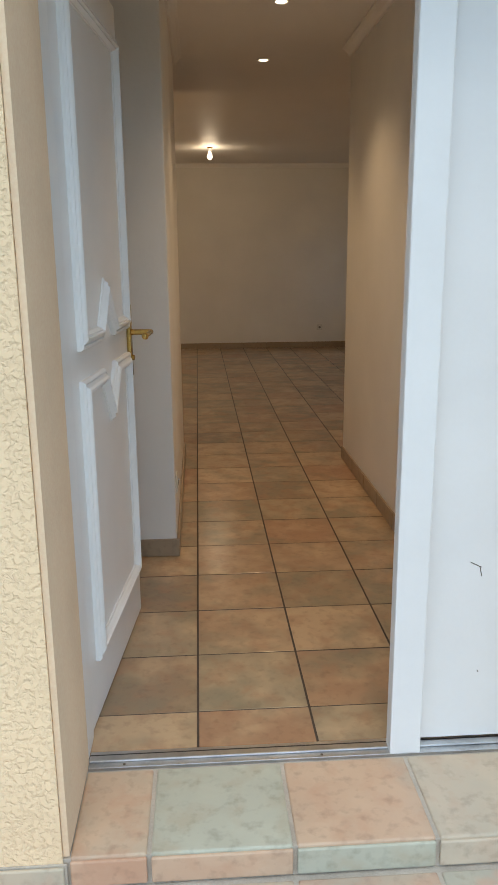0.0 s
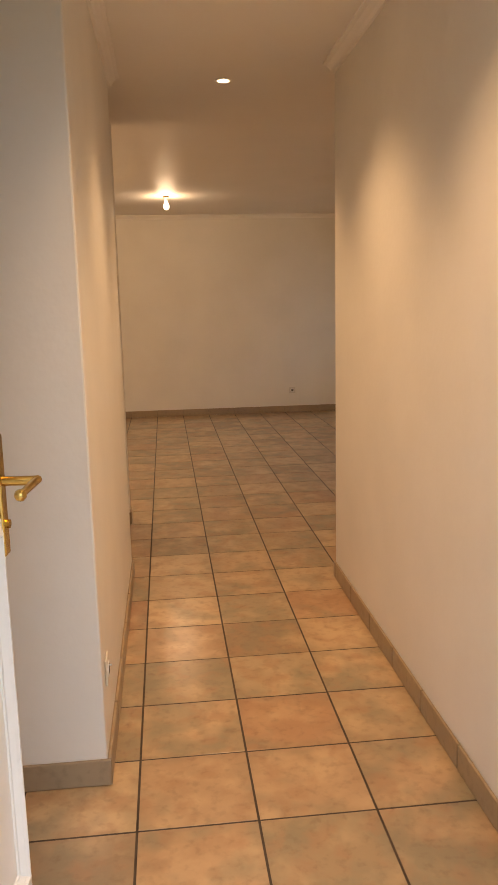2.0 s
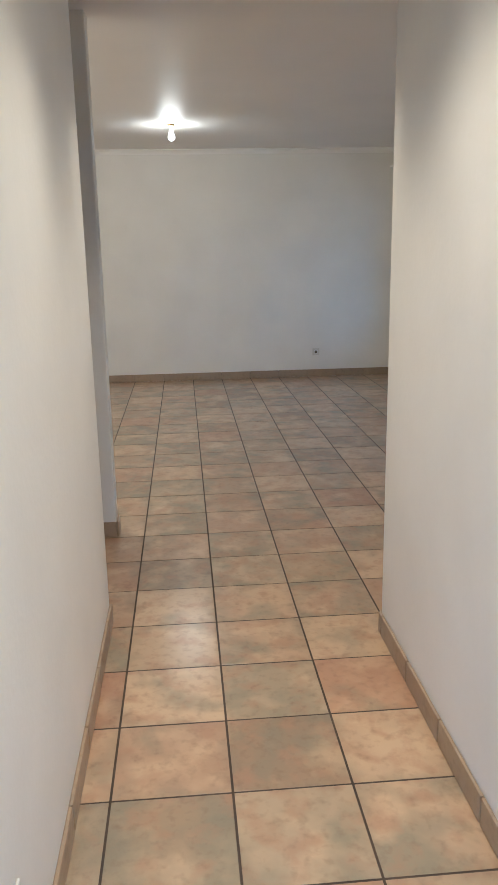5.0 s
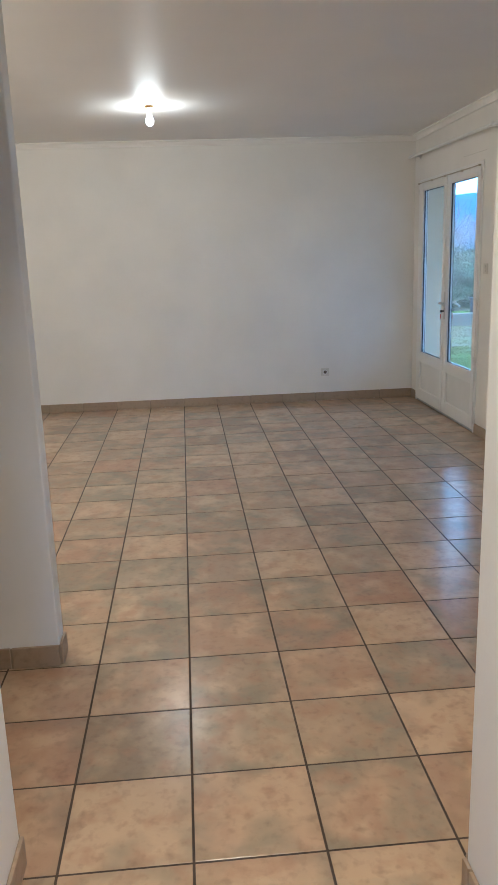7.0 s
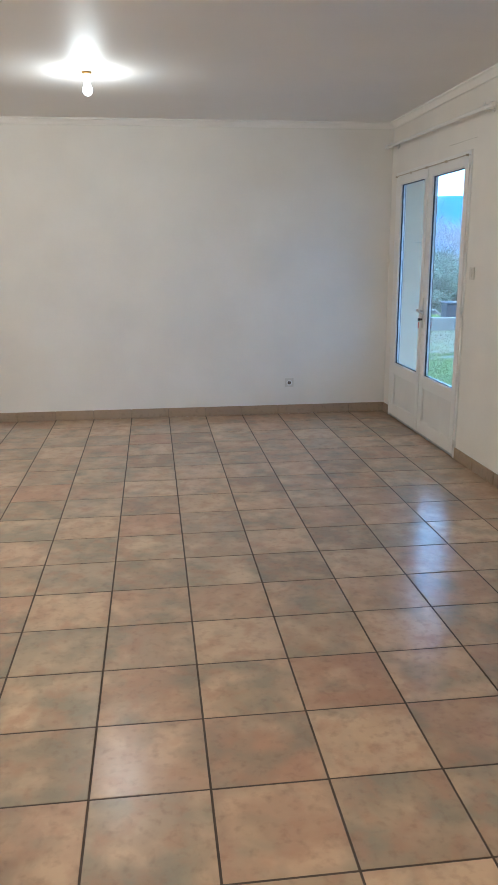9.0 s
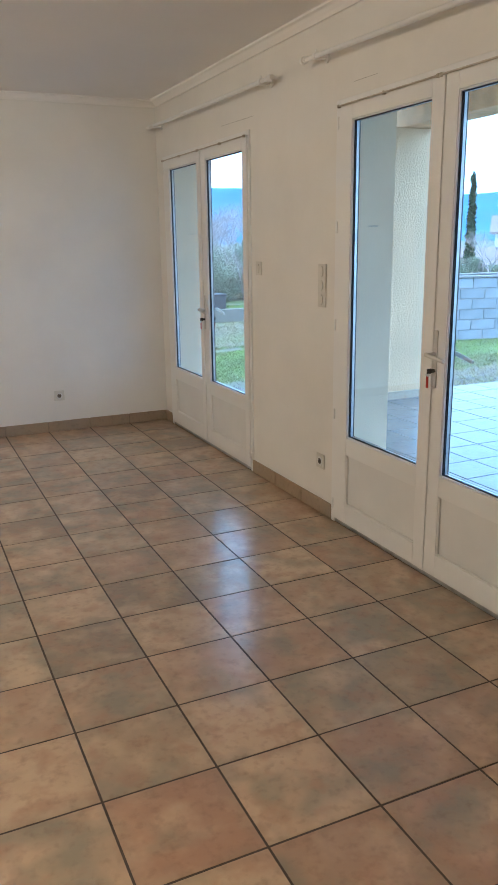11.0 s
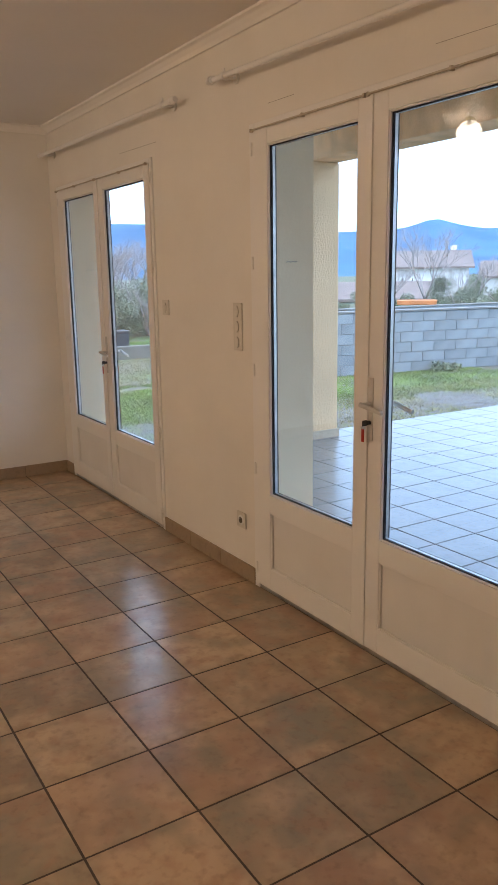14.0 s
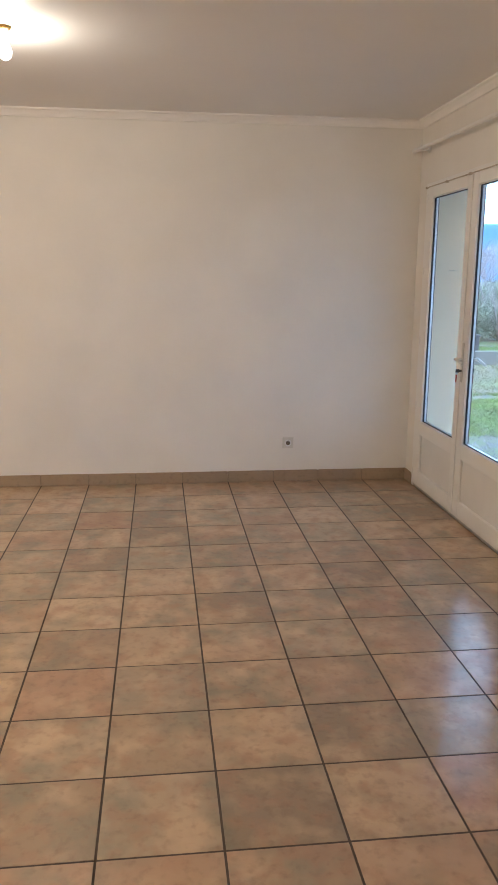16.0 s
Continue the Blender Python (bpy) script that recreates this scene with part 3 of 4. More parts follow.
curtain_rod(4.50, 6.58, 2.283, 2.345)
curtain_rod(7.01, 9.10, 2.335, 2.358)

# ---- switches and sockets ----


def rocker_plate(y, z, n, rocker_h=0.05):
    t = thing("light_switch", "cream plastic light switch with %s rocker%s on the white wall" % (("one", "")if n == 1 else ("three stacked", "s")), "light switch", (XE, y, z))
    h = 0.074 * n if n > 1 else 0.082
    part("plate", bm_box(-0.009, -0.038, -h / 2, -0.0005, 0.038, h / 2, bevel=0.003), M_PLATE, t)
    for k in range(n):
        zz = (k - (n - 1) / 2) * 0.072
        for nm, rad, x0, x1, mt in (("rocker_gap", 0.0185, -0.0092, -0.0100, M_GAP), ("rocker", 0.0172, -0.0101, -0.0135, M_PLATE)):
            bm = bmesh.new()
            cyl(bm, (x0, 0, 0), (x1, 0, 0), rad, seg=24)
            bmesh.ops.scale(bm, vec=(1, 0.8, 1.45), verts=bm.verts)
            bmesh.ops.translate(bm, vec=(0, 0, zz), verts=bm.verts)
            part(nm, bm, mt, t)
    return t


def socket(x, y, z, rz):
    t = thing("wall_socket", "square white wall socket with a round dark recess", "socket", (x, y, z), "wall sockets", rz)
    part("plate", bm_box(-0.008, -0.041, -0.041, -0.0005, 0.041, 0.041, bevel=0.003), M_PLATE, t)
    bm = bmesh.new()
    cyl(bm, (-0.0082, 0, 0), (-0.011, 0, 0), 0.026, 0.024, seg=24)
    part("rim", bm, M_WHITE, t, smooth=True)
    part("recess", cyl(bmesh.new(), (-0.0105, 0, 0), (-0.0118, 0, 0), 0.0165, seg=24), M_HOLE, t, "dark recessed socket well")
    part("earth_pin", cyl(bmesh.new(), (-0.0115, 0, 0.011), (-0.020, 0, 0.011), 0.0025, seg=8), M_STEEL, t)
    return t


rocker_plate(6.515, 1.255, 3)
rocker_plate(7.285, 1.325, 1)
t = thing("toggle_switch", "square surface-mounted cream switch with two small rockers", "light switch", (XE, 4.632, 1.295))
part("plate", bm_box(-0.022, -0.043, -0.043, -0.0005, 0.043, 0.043, bevel=0.004), M_PLATE, t)
for k in (-1, 1):
    bm = bmesh.new()
    cyl(bm, (-0.0222, 0.006, k * 0.013), (-0.0232, 0.006, k * 0.013), 0.013, seg=20)
    bmesh.ops.scale(bm, vec=(1, 0.62, 1), verts=bm.verts, space=Matrix.Translation((0, -0.006, 0)))
    part("rocker_gap", bm, M_HOLE, t, "dark gap round the rocker")
    bm = bmesh.new()
    cyl(bm, (-0.0233, 0.006, k * 0.013), (-0.0265, 0.006, k * 0.013), 0.0112, seg=20)
    bmesh.ops.scale(bm, vec=(1, 0.58, 1), verts=bm.verts, space=Matrix.Translation((0, -0.006, 0)))
    part("rocker", bm, M_PLATE, t)
socket(XE, 6.515, 0.300, 0)
socket(1.805, YN, 0.292, 90)
socket(-0.093, 1.365, 0.320, 180)

# ---- lamps ----
t = thing("ceiling_bulb", "bare lit light bulb in a socket under the ceiling", "ceiling lamp", (0.209, 7.465, ZC), "bare ceiling bulbs")
part("ceiling_rose", cyl(bmesh.new(), (0, 0, -0.0005), (0, 0, -0.012), 0.035, 0.028, seg=20), M_BRASS, t)
part("lamp_holder", cyl(bmesh.new(), (0, 0, -0.012), (0, 0, -0.052), 0.018, 0.020, seg=16), M_PVC, t)
bm = bmesh.new()
bmesh.ops.create_uvsphere(bm, u_segments=20, v_segments=12, radius=0.03, matrix=Matrix.Translation((0, 0, -0.105)) @ Matrix.Diagonal((1, 1, 1.15, 1)))
cyl(bm, (0, 0, -0.052), (0, 0, -0.085), 0.014, 0.024)
glow = part("glass_bulb", bm, M_BULB, t, "glowing warm white bulb", smooth=True)
glow.visible_shadow = False
copy_thing(t, pose(-1.55, 5.60, ZC))
for sx, sy in SPOTS:
    t = thing("ceiling_spot", "small lit recessed round ceiling spot", "ceiling lamp", (sx, sy, ZH), "hallway ceiling spots")
    bm = bmesh.new()
    cyl(bm, (0, 0, -0.0005), (0, 0, -0.005), 0.044, 0.040, seg=28)
    part("ring", bm, M_PVC, t, smooth=True)
    part("lens", cyl(bmesh.new(), (0, 0, -0.0052), (0, 0, -0.0065), 0.031, 0.029, seg=24), M_SPOT, t, "glowing warm lens")

# ---- outside ----
def ground_mat():
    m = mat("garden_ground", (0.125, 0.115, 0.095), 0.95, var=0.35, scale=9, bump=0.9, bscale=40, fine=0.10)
    n, l = m.node_tree.nodes, m.node_tree.links
    b = n["Principled BSDF"]
    src = b.inputs["Base Color"].links[0].from_socket
    tc = n.new("ShaderNodeTexCoord")
    g = n.new("ShaderNodeTexNoise")
    g.inputs["Scale"].default_value, g.inputs["Detail"].default_value = 0.55, 8
    l.new(tc.outputs["Object"], g.inputs[0])
    r = n.new("ShaderNodeMapRange")
    r.inputs[1].default_value, r.inputs[2].default_value, r.inputs[4].default_value = 0.44, 0.60, 0.85
    l.new(g.outputs[0], r.inputs[0])
    x = n.new("ShaderNodeMix")
    x.data_type = 'RGBA'
    x.inputs[7].default_value = (0.13, 0.18, 0.06, 1)
    l.new(r.outputs[0], x.inputs[0])
    l.new(src, x.inputs[6])
    l.new(x.outputs[2], b.inputs["Base Color"])
    return m


GZ = -0.33
M_GRASS = mat("grass_blade", (0.17, 0.25, 0.06), 0.7, var=0.4, scale=1.5)
M_STRAW = mat("dry_grass", (0.28, 0.25, 0.13), 0.8, var=0.3, scale=2)
M_STONE = mat("loose_gravel", (0.21, 0.21, 0.215), 0.9, var=0.35, scale=12)
M_BARK = mat("grey_bark", (0.20, 0.17, 0.15), 0.9, var=0.25, scale=6)
M_TWIG = mat("pale_twig", (0.34, 0.30, 0.29), 0.9, var=0.2, scale=6)
M_CYPRESS = mat("cypress_leaf", (0.035, 0.065, 0.03), 0.8, var=0.4, scale=2)
# leaf green lightened towards grey to carry haze over the shrubs
M_BUSH = mat("hazed_olive_leaf", (0.19, 0.22, 0.15), 0.8, var=0.4, scale=2)
# roof clay paled to pinkish grey: haze mixed into the colour
M_ROOF = mat("hazed_clay_roof", (0.21, 0.165, 0.15), 0.85, var=0.25, scale=2.0, bump=0.3, bscale=10)
M_HOUSE = mat("house_render", (0.72, 0.71, 0.70), 0.9, var=0.06, scale=0.6)
M_ORANGE = mat("orange_tile", (0.55, 0.19, 0.07), 0.8, var=0.2, scale=3)
# distance haze is put into the hills' blue base colour
M_HILL = mat("hazed_forest", (0.085, 0.18, 0.30), 1.0, var=0.18, scale=0.012, bscale=0.08, fine=0.03, spec=0.0)
M_PLASTIC = mat("dark_plastic", (0.04, 0.045, 0.055), 0.5, var=0.15, scale=6)
structure("ground", bm_box(-400, -400, -1.5, 1500, 1500, GZ), ground_mat(), "gravelly garden ground with thin grass", "ground")


def scatter_blades(name, rects, count, material, h0, h1, label, seed, wide=0.012):
    """Many short blades in clumps over rectangles of the garden."""
    r = random.Random(seed)
    vs, fs = [], []
    for _ in range(count):
        x0, y0, x1, y1 = rects[r.randrange(len(rects))]
        cx, cy = r.uniform(x0, x1), r.uniform(y0, y1)
        if noise.noise(Vector((cx * 0.7, cy * 0.7, 1.3))) < -0.42:
            continue
        for _ in range(5):
            x, y, a = cx + r.gauss(0, 0.05), cy + r.gauss(0, 0.05), r.uniform(0, 6.28)
            h, w = r.uniform(h0, h1), wide
            k = len(vs)
            vs += [(x - w * math.cos(a), y - w * math.sin(a), GZ), (x + w * math.cos(a), y + w * math.sin(a), GZ), (x + r.gauss(0, 0.03), y + r.gauss(0, 0.03), GZ + h)]
            fs.append((k, k + 1, k + 2))
    me = bpy.data.meshes.new(name)
    me.from_pydata(vs, [], fs)
    me.materials.append(material)
    return tagged(new(name, me), label, "grass", kind="stuff")


scatter_blades("grass", [(5.5, 11.6, 15, 14.3), (3.8, 12.2, 8.5, 15.5), (7, 19.9, 12, 24)], 30000, M_GRASS, 0.012, 0.045, "short green winter grass by the garden wall", 3, 0.005)
scatter_blades("dry_grass", [(4.5, 14.5, 11, 19.5), (5.5, 9.6, 15, 12.5)], 12000, M_STRAW, 0.015, 0.05, "thin dry grass in the gravel", 4, 0.005)


def gravel():
    r = random.Random(11)
    vs, fs = [], []
    for _ in range(20000):
        x, y, q = r.uniform(3.2, 15), 9.45 + abs(r.gauss(0, 2.0)), r.uniform(0.009, 0.026)
        k = len(vs)
        vs += [(x - q, y, GZ), (x, y - q, GZ), (x + q, y, GZ), (x, y + q, GZ), (x + r.uniform(-0.3, 0.3) * q, y, GZ + q * 0.9)]
        fs += [(k, k + 1, k + 4), (k + 1, k + 2, k + 4), (k + 2, k + 3, k + 4), (k + 3, k, k + 4)]
    me = bpy.data.meshes.new("gravel")
    me.from_pydata(vs, [], fs)
    me.materials.append(M_STONE)
    return tagged(new("gravel", me), "loose grey gravel along the terrace", "gravel", kind="stuff")


gravel()
structure("terrace", bm_box(3.061, 1.0, -0.8, 9.6, 9.265, -0.030), M_GROUT_TERR, "pale tiled terrace slab", "terrace")
structure("terrace_pier", bm_box(4.72, 9.04, -0.031, 5.33, 9.26, 2.46, bevel=0.012), M_CREPI_W, "pale roughcast pier of the terrace roof", "pier")
structure("pier_plinth", bm_box(4.705, 9.025, -0.03, 5.345, 9.0395, 0.055, bevel=0.003), M_STEP_PALE, "pale tile plinth round the pier", "baseboard")
structure("terrace_beam", bm_box(5.02, 1.0, 2.461, 5.33, 9.26, 2.80, bevel=0.012), M_BEAM, "brown stained rendered beam of the terrace roof", "beam")
structure("terrace_ceiling", bm_box(3.061, 1.0, 2.801, 5.6, 9.36, 2.95), M_BEAM, "rendered soffit over the terrace", "ceiling")

# garden walls of concrete blocks


def block_wall(name, p0, p1, top, label, max_blocks=300):
    p0, p1 = Vector(p0), Vector(p1)
    d = p1 - p0
    L = d.length
    base = structure(name, bm_box(0, -0.09, -0.4, L, 0.09, top - GZ - 0.005), M_MORTAR, label, "garden wall")
    base.matrix_world = pose(p0.x, p0.y, GZ, 0, 0, math.degrees(math.atan2(d.y, d.x)))
    rows = int(round((top - GZ) / 0.2))
    HB = (top - GZ) / rows
    me = to_mesh("block", bm_box(-0.2445, -0.1, -0.5 * HB + 0.0055, 0.2445, 0.1, 0.5 * HB - 0.0055, bevel=0.004), M_BLOCK)
    n, h = 0, HB
    for r in range(rows):
        s = 0.25 if r % 2 else 0.0
        while s < L - 0.3 and n < max_blocks:
            q = new("block", me)
            q.parent = base
            q.matrix_basis = pose(s + 0.25, 0, (r + 0.5) * h)
            s += 0.5
            n += 1
    cap = part("coping", bm_box(-0.02, -0.12, top - GZ, L + 0.02, 0.12, top - GZ + 0.035, bevel=0.006), M_MORTAR, base)
    return base


block_wall("wall_garden", (8.6, 14.55), (19.5, 12.6), 0.80, "grey concrete block garden wall")
block_wall("wall_garden_back", (13.6, 19.6), (34.0, 19.0), 0.56, "long grey block wall behind the garden", 300)
structure("wall_low", bm_box(4.5, 19.6, GZ - 0.2, 11.5, 19.8, -0.03, bevel=0.02), M_LOW, "low pale garden border wall", "garden wall")

t = thing("garden_bin", "dark plastic storage bin behind the low wall", "bin", (7.72, 20.15, GZ))
part("body", bm_box(-0.18, -0.18, 0.0, 0.18, 0.18, 0.58, bevel=0.02), M_PLASTIC, t)
part("lid", bm_box(-0.20, -0.20, 0.58, 0.20, 0.20, 0.63, bevel=0.015), M_PLASTIC, t)


def twig(vs, fs, p, q, r0, r1, seg):
    """A tapered stick from p to q added to lists of corners and faces."""
    d = (q - p).normalized()
    u = d.orthogonal().normalized()
    w = d.cross(u)
    k = len(vs)
    for c, rad in ((p, r0), (q, r1)):
        for i in range(seg):
            a = 2 * math.pi * i / seg
            vs.append(tuple(c + (u * math.cos(a) + w * math.sin(a)) * rad))
    for i in range(seg):
        j = (i + 1) % seg
        fs.append((k + i, k + j, k + seg + j, k + seg + i))


def stick_part(name, vs, fs, material, parent):
    me = bpy.data.meshes.new(name)
    me.from_pydata(vs, [], fs)
    me.materials.append(material)
    o = new(name, me)
    o.parent = parent
    return o


def limb(vs, fs, p, d, length, rad, depth, r):
    q = p + d * length
    twig(vs, fs, p, q, rad, rad * 0.62, 5 if depth > 2 else 3)
    if depth == 0:
        return
    for _ in range(3 if depth > 1 else 4):
        nd = (d + Vector((r.gauss(0, 0.42), r.gauss(0, 0.42), r.uniform(-0.12, 0.30)))).normalized()
        limb(vs, fs, p + d * length * r.uniform(0.55, 1.0), nd, length * r.uniform(0.62, 0.82), rad * 0.58, depth - 1, r)


def bare_tree(loc, h, seed, label):
    r = random.Random(seed)
    t = thing("bare_tree", label, "tree", loc)
    part("trunk", cyl(bmesh.new(), (0, 0, -0.3), (0, 0, h * 0.16), h * 0.022, h * 0.018, seg=8), M_BARK, t)
    for k in range(4):
        a = k * 1.57 + r.uniform(-0.4, 0.4)
        vs, fs = [], []
        limb(vs, fs, Vector((0, 0, h * 0.14)), Vector((math.cos(a) * 0.5, math.sin(a) * 0.5, 0.9)).normalized(), h * 0.25, h * 0.008, 5, r)
        stick_part("limb", vs, fs, M_TWIG, t)
    return t


def leaf_cloud(bm_v, bm_f, c, rad, n, size, r):
    for _ in range(n):
        u = Vector((r.gauss(0, 1), r.gauss(0, 1), r.gauss(0, 1))).normalized() * (r.random() ** 0.45)
        p = Vector(c) + Vector((u.x * rad[0], u.y * rad[1], u.z * rad[2]))
        a, b = Vector((r.gauss(0, 1), r.gauss(0, 1), r.gauss(0, 1))).normalized(), Vector((r.gauss(0, 1), r.gauss(0, 1), r.gauss(0, 1))).normalized()
        s = size * r.uniform(0.5, 1.3)
        k = len(bm_v)
        bm_v += [tuple(p), tuple(p + a * s), tuple(p + b * s)]
        bm_f.append((k, k + 1, k + 2))


def cloud_part(name, clumps, n, size, material, parent, seed):
    r = random.Random(seed)
    v, f = [], []
    for c, rad in clumps:
        leaf_cloud(v, f, c, rad, n, size, r)
    me = bpy.data.meshes.new(name)
    me.from_pydata(v, [], f)
    me.materials.append(material)
    o = new(name, me)
    o.parent = parent
    return o


def bush(loc, w, h, seed, material, label):
    r = random.Random(seed)
    t = thing("bush", label, "bush", loc)
    vs, fs = [], []
    for _ in range(9):
        twig(vs, fs, Vector((r.gauss(0, 0.1), r.gauss(0, 0.1), -0.1)), Vector((r.gauss(0, w * 0.3), r.gauss(0, w * 0.3), h * r.uniform(0.5, 0.9))), 0.04, 0.012, 5)
    for _ in range(60):
        a, q = Vector((r.gauss(0, w * 0.25), r.gauss(0, w * 0.25), h * r.uniform(0.2, 0.7))), Vector((r.gauss(0, 0.3), r.gauss(0, 0.3), 0.55)) * h * 0.6
        twig(vs, fs, a, a + q, 0.012, 0.003, 3)
    tagged(stick_part("stem", vs, fs, M_TWIG, t), "tangle of thin bare stems", kind="stuff")
    clumps = [((r.gauss(0, w * 0.28), r.gauss(0, w * 0.28), h * r.uniform(0.15, 0.8)), (w * 0.2, w * 0.2, h * 0.2)) for _ in range(16)]
    cloud_part("crown", clumps, 800, 0.05, material, t, seed)
    return t


t = thing("cypress", "tall narrow dark green cypress", "tree", (30.0, 37.4, -0.5))
part("trunk", cyl(bmesh.new(), (0, 0, -0.4), (0, 0, 1.2), 0.12, 0.09, seg=8), M_BARK, t)
cl = []
rr = random.Random(5)
for k in range(46):
    f = k / 45
    wdt = 0.30 * (1 - f) ** 0.55 * min(1.0, 0.55 + f * 3) + 0.03
    cl.append(((rr.gauss(0, 0.03), rr.gauss(0, 0.03), 0.25 + f * 5.0), (wdt, wdt, 0.22)))
cloud_part("crown", cl, 170, 0.11, M_CYPRESS, t, 6)

bare_tree((25.4, 28.2, -0.4), 5.2, 21, "leafless grey tree with fine spreading twigs")
bare_tree((23.6, 28.6, -0.4), 3.2, 27, "leafless grey tree with fine spreading twigs")
bare_tree((26.6, 26.6, -0.4), 3.4, 28, "leafless grey tree with fine spreading twigs")
bare_tree((9.2, 28.6, -0.4), 4.0, 31, "leafless pale tree behind the garden shrubs")
bare_tree((10.9, 29.8, -0.4), 4.5, 32, "leafless pale tree behind the garden shrubs")
bare_tree((12.6, 30.6, -0.4), 4.3, 33, "leafless pale tree behind the garden shrubs")
bare_tree((17.0, 38.5, -0.4), 5.0, 22, "leafless pale tree beyond the hedge")
bare_tree((15.0, 37.0, -0.4), 4.6, 23, "leafless pale tree beyond the hedge")
bare_tree((13.2, 34.5, -0.4), 4.2, 24, "leafless pale tree beyond the hedge")
bare_tree((18.9, 38.6, -0.4), 4.4, 25, "leafless pale tree beyond the hedge")
for k, (x, y, w, h) in enumerate(((26.6, 27.2, 2.4, 2.0), (24.0, 29.6, 1.8, 1.2), (28.2, 26.0, 2.6, 1.8), (22.3, 31.4, 1.6, 1.0))):
    bush((x, y, -0.4), w, h, 40 + k, M_BUSH, "grey-green shrub behind the block wall")
for k, (x, y, w, h) in enumerate(((8.2, 25.0, 2.2, 1.5), (9.8, 25.8, 2.4, 1.7), (11.2, 26.2, 2.4, 2.0), (12.6, 26.5, 2.4, 1.7), (14.2, 27.0, 2.4, 1.6), (6.8, 25.2, 2.2, 1.5), (10.4, 29.0, 2.6, 2.2), (12.8, 29.5, 2.6, 2.2))):
    bush((x, y, -0.4), w, h, 60 + k, M_BUSH, "tangled grey-green garden shrub")
t = thing("wall_tuft", "small dark plant tuft at the foot of the block wall", "plant", (11.55, 13.72, GZ))
cloud_part("leaves", [((0, 0, 0.08), (0.28, 0.18, 0.10)), ((0.3, 0, 0.05), (0.2, 0.15, 0.07))], 260, 0.06, M_BUSH, t, 9)
t.children[0].name = "foliage"


def house(loc, rz, w, d, eave, ridge, label, windows):
    """A rendered house with a gabled tile roof; local x along the ridge."""
    t = thing("house", label, "house", loc, rz=rz)
    part("wall", bm_box(-w / 2, -d / 2, -4, w / 2, d / 2, eave), M_HOUSE, t)
    bm = bmesh.new()
    pr = [(-d / 2, eave), (d / 2, eave), (0, ridge - 0.05)]
    a = [bm.verts.new((-w / 2, y, z)) for y, z in pr]
    b = [bm.verts.new((w / 2, y, z)) for y, z in pr]
    bm.faces.new(a[::-1]), bm.faces.new(b)
    for q in range(3):
        bm.faces.new((a[q], a[(q + 1) % 3], b[(q + 1) % 3], b[q]))
    part("gable", bm, M_HOUSE, t)
    bm = bmesh.new()
    o = 0.4
    sl = (ridge - eave) / (d / 2)
    for s in (-1, 1):
        e = [(-w / 2 - o, 0, ridge), (w / 2 + o, 0, ridge), (w / 2 + o, s * (d / 2 + o), eave - sl * o), (-w / 2 - o, s * (d / 2 + o), eave - sl * o)]
        lo = [bm.verts.new(v) for v in e]
        hi = [bm.verts.new((x, y, z + 0.14)) for x, y, z in e]
        bm.faces.new(lo), bm.faces.new(hi)
        for q in range(4):
            bm.faces.new((lo[q], lo[(q + 1) % 4], hi[(q + 1) % 4], hi[q]))
    part("roof", bm, M_ROOF, t, "pinkish clay tile roof paled in colour for haze")
    for x, z in windows:
        wdw = part("window", bm_box(x - 0.5, -d / 2 - 0.06, z - 0.6, x + 0.5, -d / 2 - 0.002, z + 0.6, bevel=0.01), M_WHITE, t)
        part("pane", bm_box(x - 0.42, -d / 2 - 0.075, z - 0.52, x + 0.42, -d / 2 - 0.0605, z + 0.52), M_PLASTIC, wdw)
    part("chimney", bm_box(w * 0.3, 0.4, ridge - 0.4, w * 0.3 + 0.5, 0.9, ridge + 0.5, bevel=0.02), M_HOUSE, t)
    return t


house((46.1, 48.9, 0), -43, 5.8, 7.0, 1.95, 3.1, "pale two-storey house with a haze-paled clay roof", ((-1.6, 0.6), (0.8, 0.6)))
house((35.2, 43.0, 0), -40, 7.0, 5.0, -0.05, 0.85, "low house with a brown clay roof", ((-2.0, -0.9),))
house((54.0, 46.0, 0), -50, 6.0, 6.0, 1.2, 2.3, "pale house behind the shrubs", ((0.0, 0.0),))
t = thing("shed", "low shed with a bright orange tile roof", "shed", (21.8, 25.0, -0.4), rz=-43)
part("wall", bm_box(-0.62, -0.5, 0.0, 0.62, 0.5, 0.74), M_HOUSE, t)
part("roof", bm_box(-0.72, -0.6, 0.741, 0.72, 0.6, 0.90, bevel=0.02), M_ORANGE, t)


def hills():
    vs, fs = [], []
    rows = 9
    cols = 180
    for c in range(cols + 1):
        az = radians(-25 + c * 0.8)
        el = 3.05 + 0.75 * math.exp(-((math.degrees(az) - 45) / 1.7) ** 2) + 0.75 * math.exp(-((math.degrees(az) - 22) / 9) ** 2)
        el += 0.22 * noise.noise(Vector((math.degrees(az) * 0.35, 0, 0))) + 0.05 * noise.noise(Vector((math.degrees(az) * 2.1, 3, 0)))
        for k in range(rows):
            f = k / (rows - 1)
            R = 700 + 500 * f
            z = -4 + (math.tan(radians(el)) * 1200 + 4) * (f ** 1.5) + (18 * f * (1 - f) * noise.noise(Vector((math.degrees(az) * 0.5, f * 5, 2))))
            vs.append((math.sin(az) * R, math.cos(az) * R, z))
    for c in range(cols):
        for k in range(rows - 1):
            a = c * rows + k
            fs.append((a, a + 1, a + rows + 1, a + rows))
    me = bpy.data.meshes.new("backdrop")
    me.from_pydata(vs, [], fs)
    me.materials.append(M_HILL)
    me.shade_smooth()
    return tagged(new("backdrop_hills", me), "wooded hills on the horizon coloured blue for haze", "hills", kind="structure")


hills()

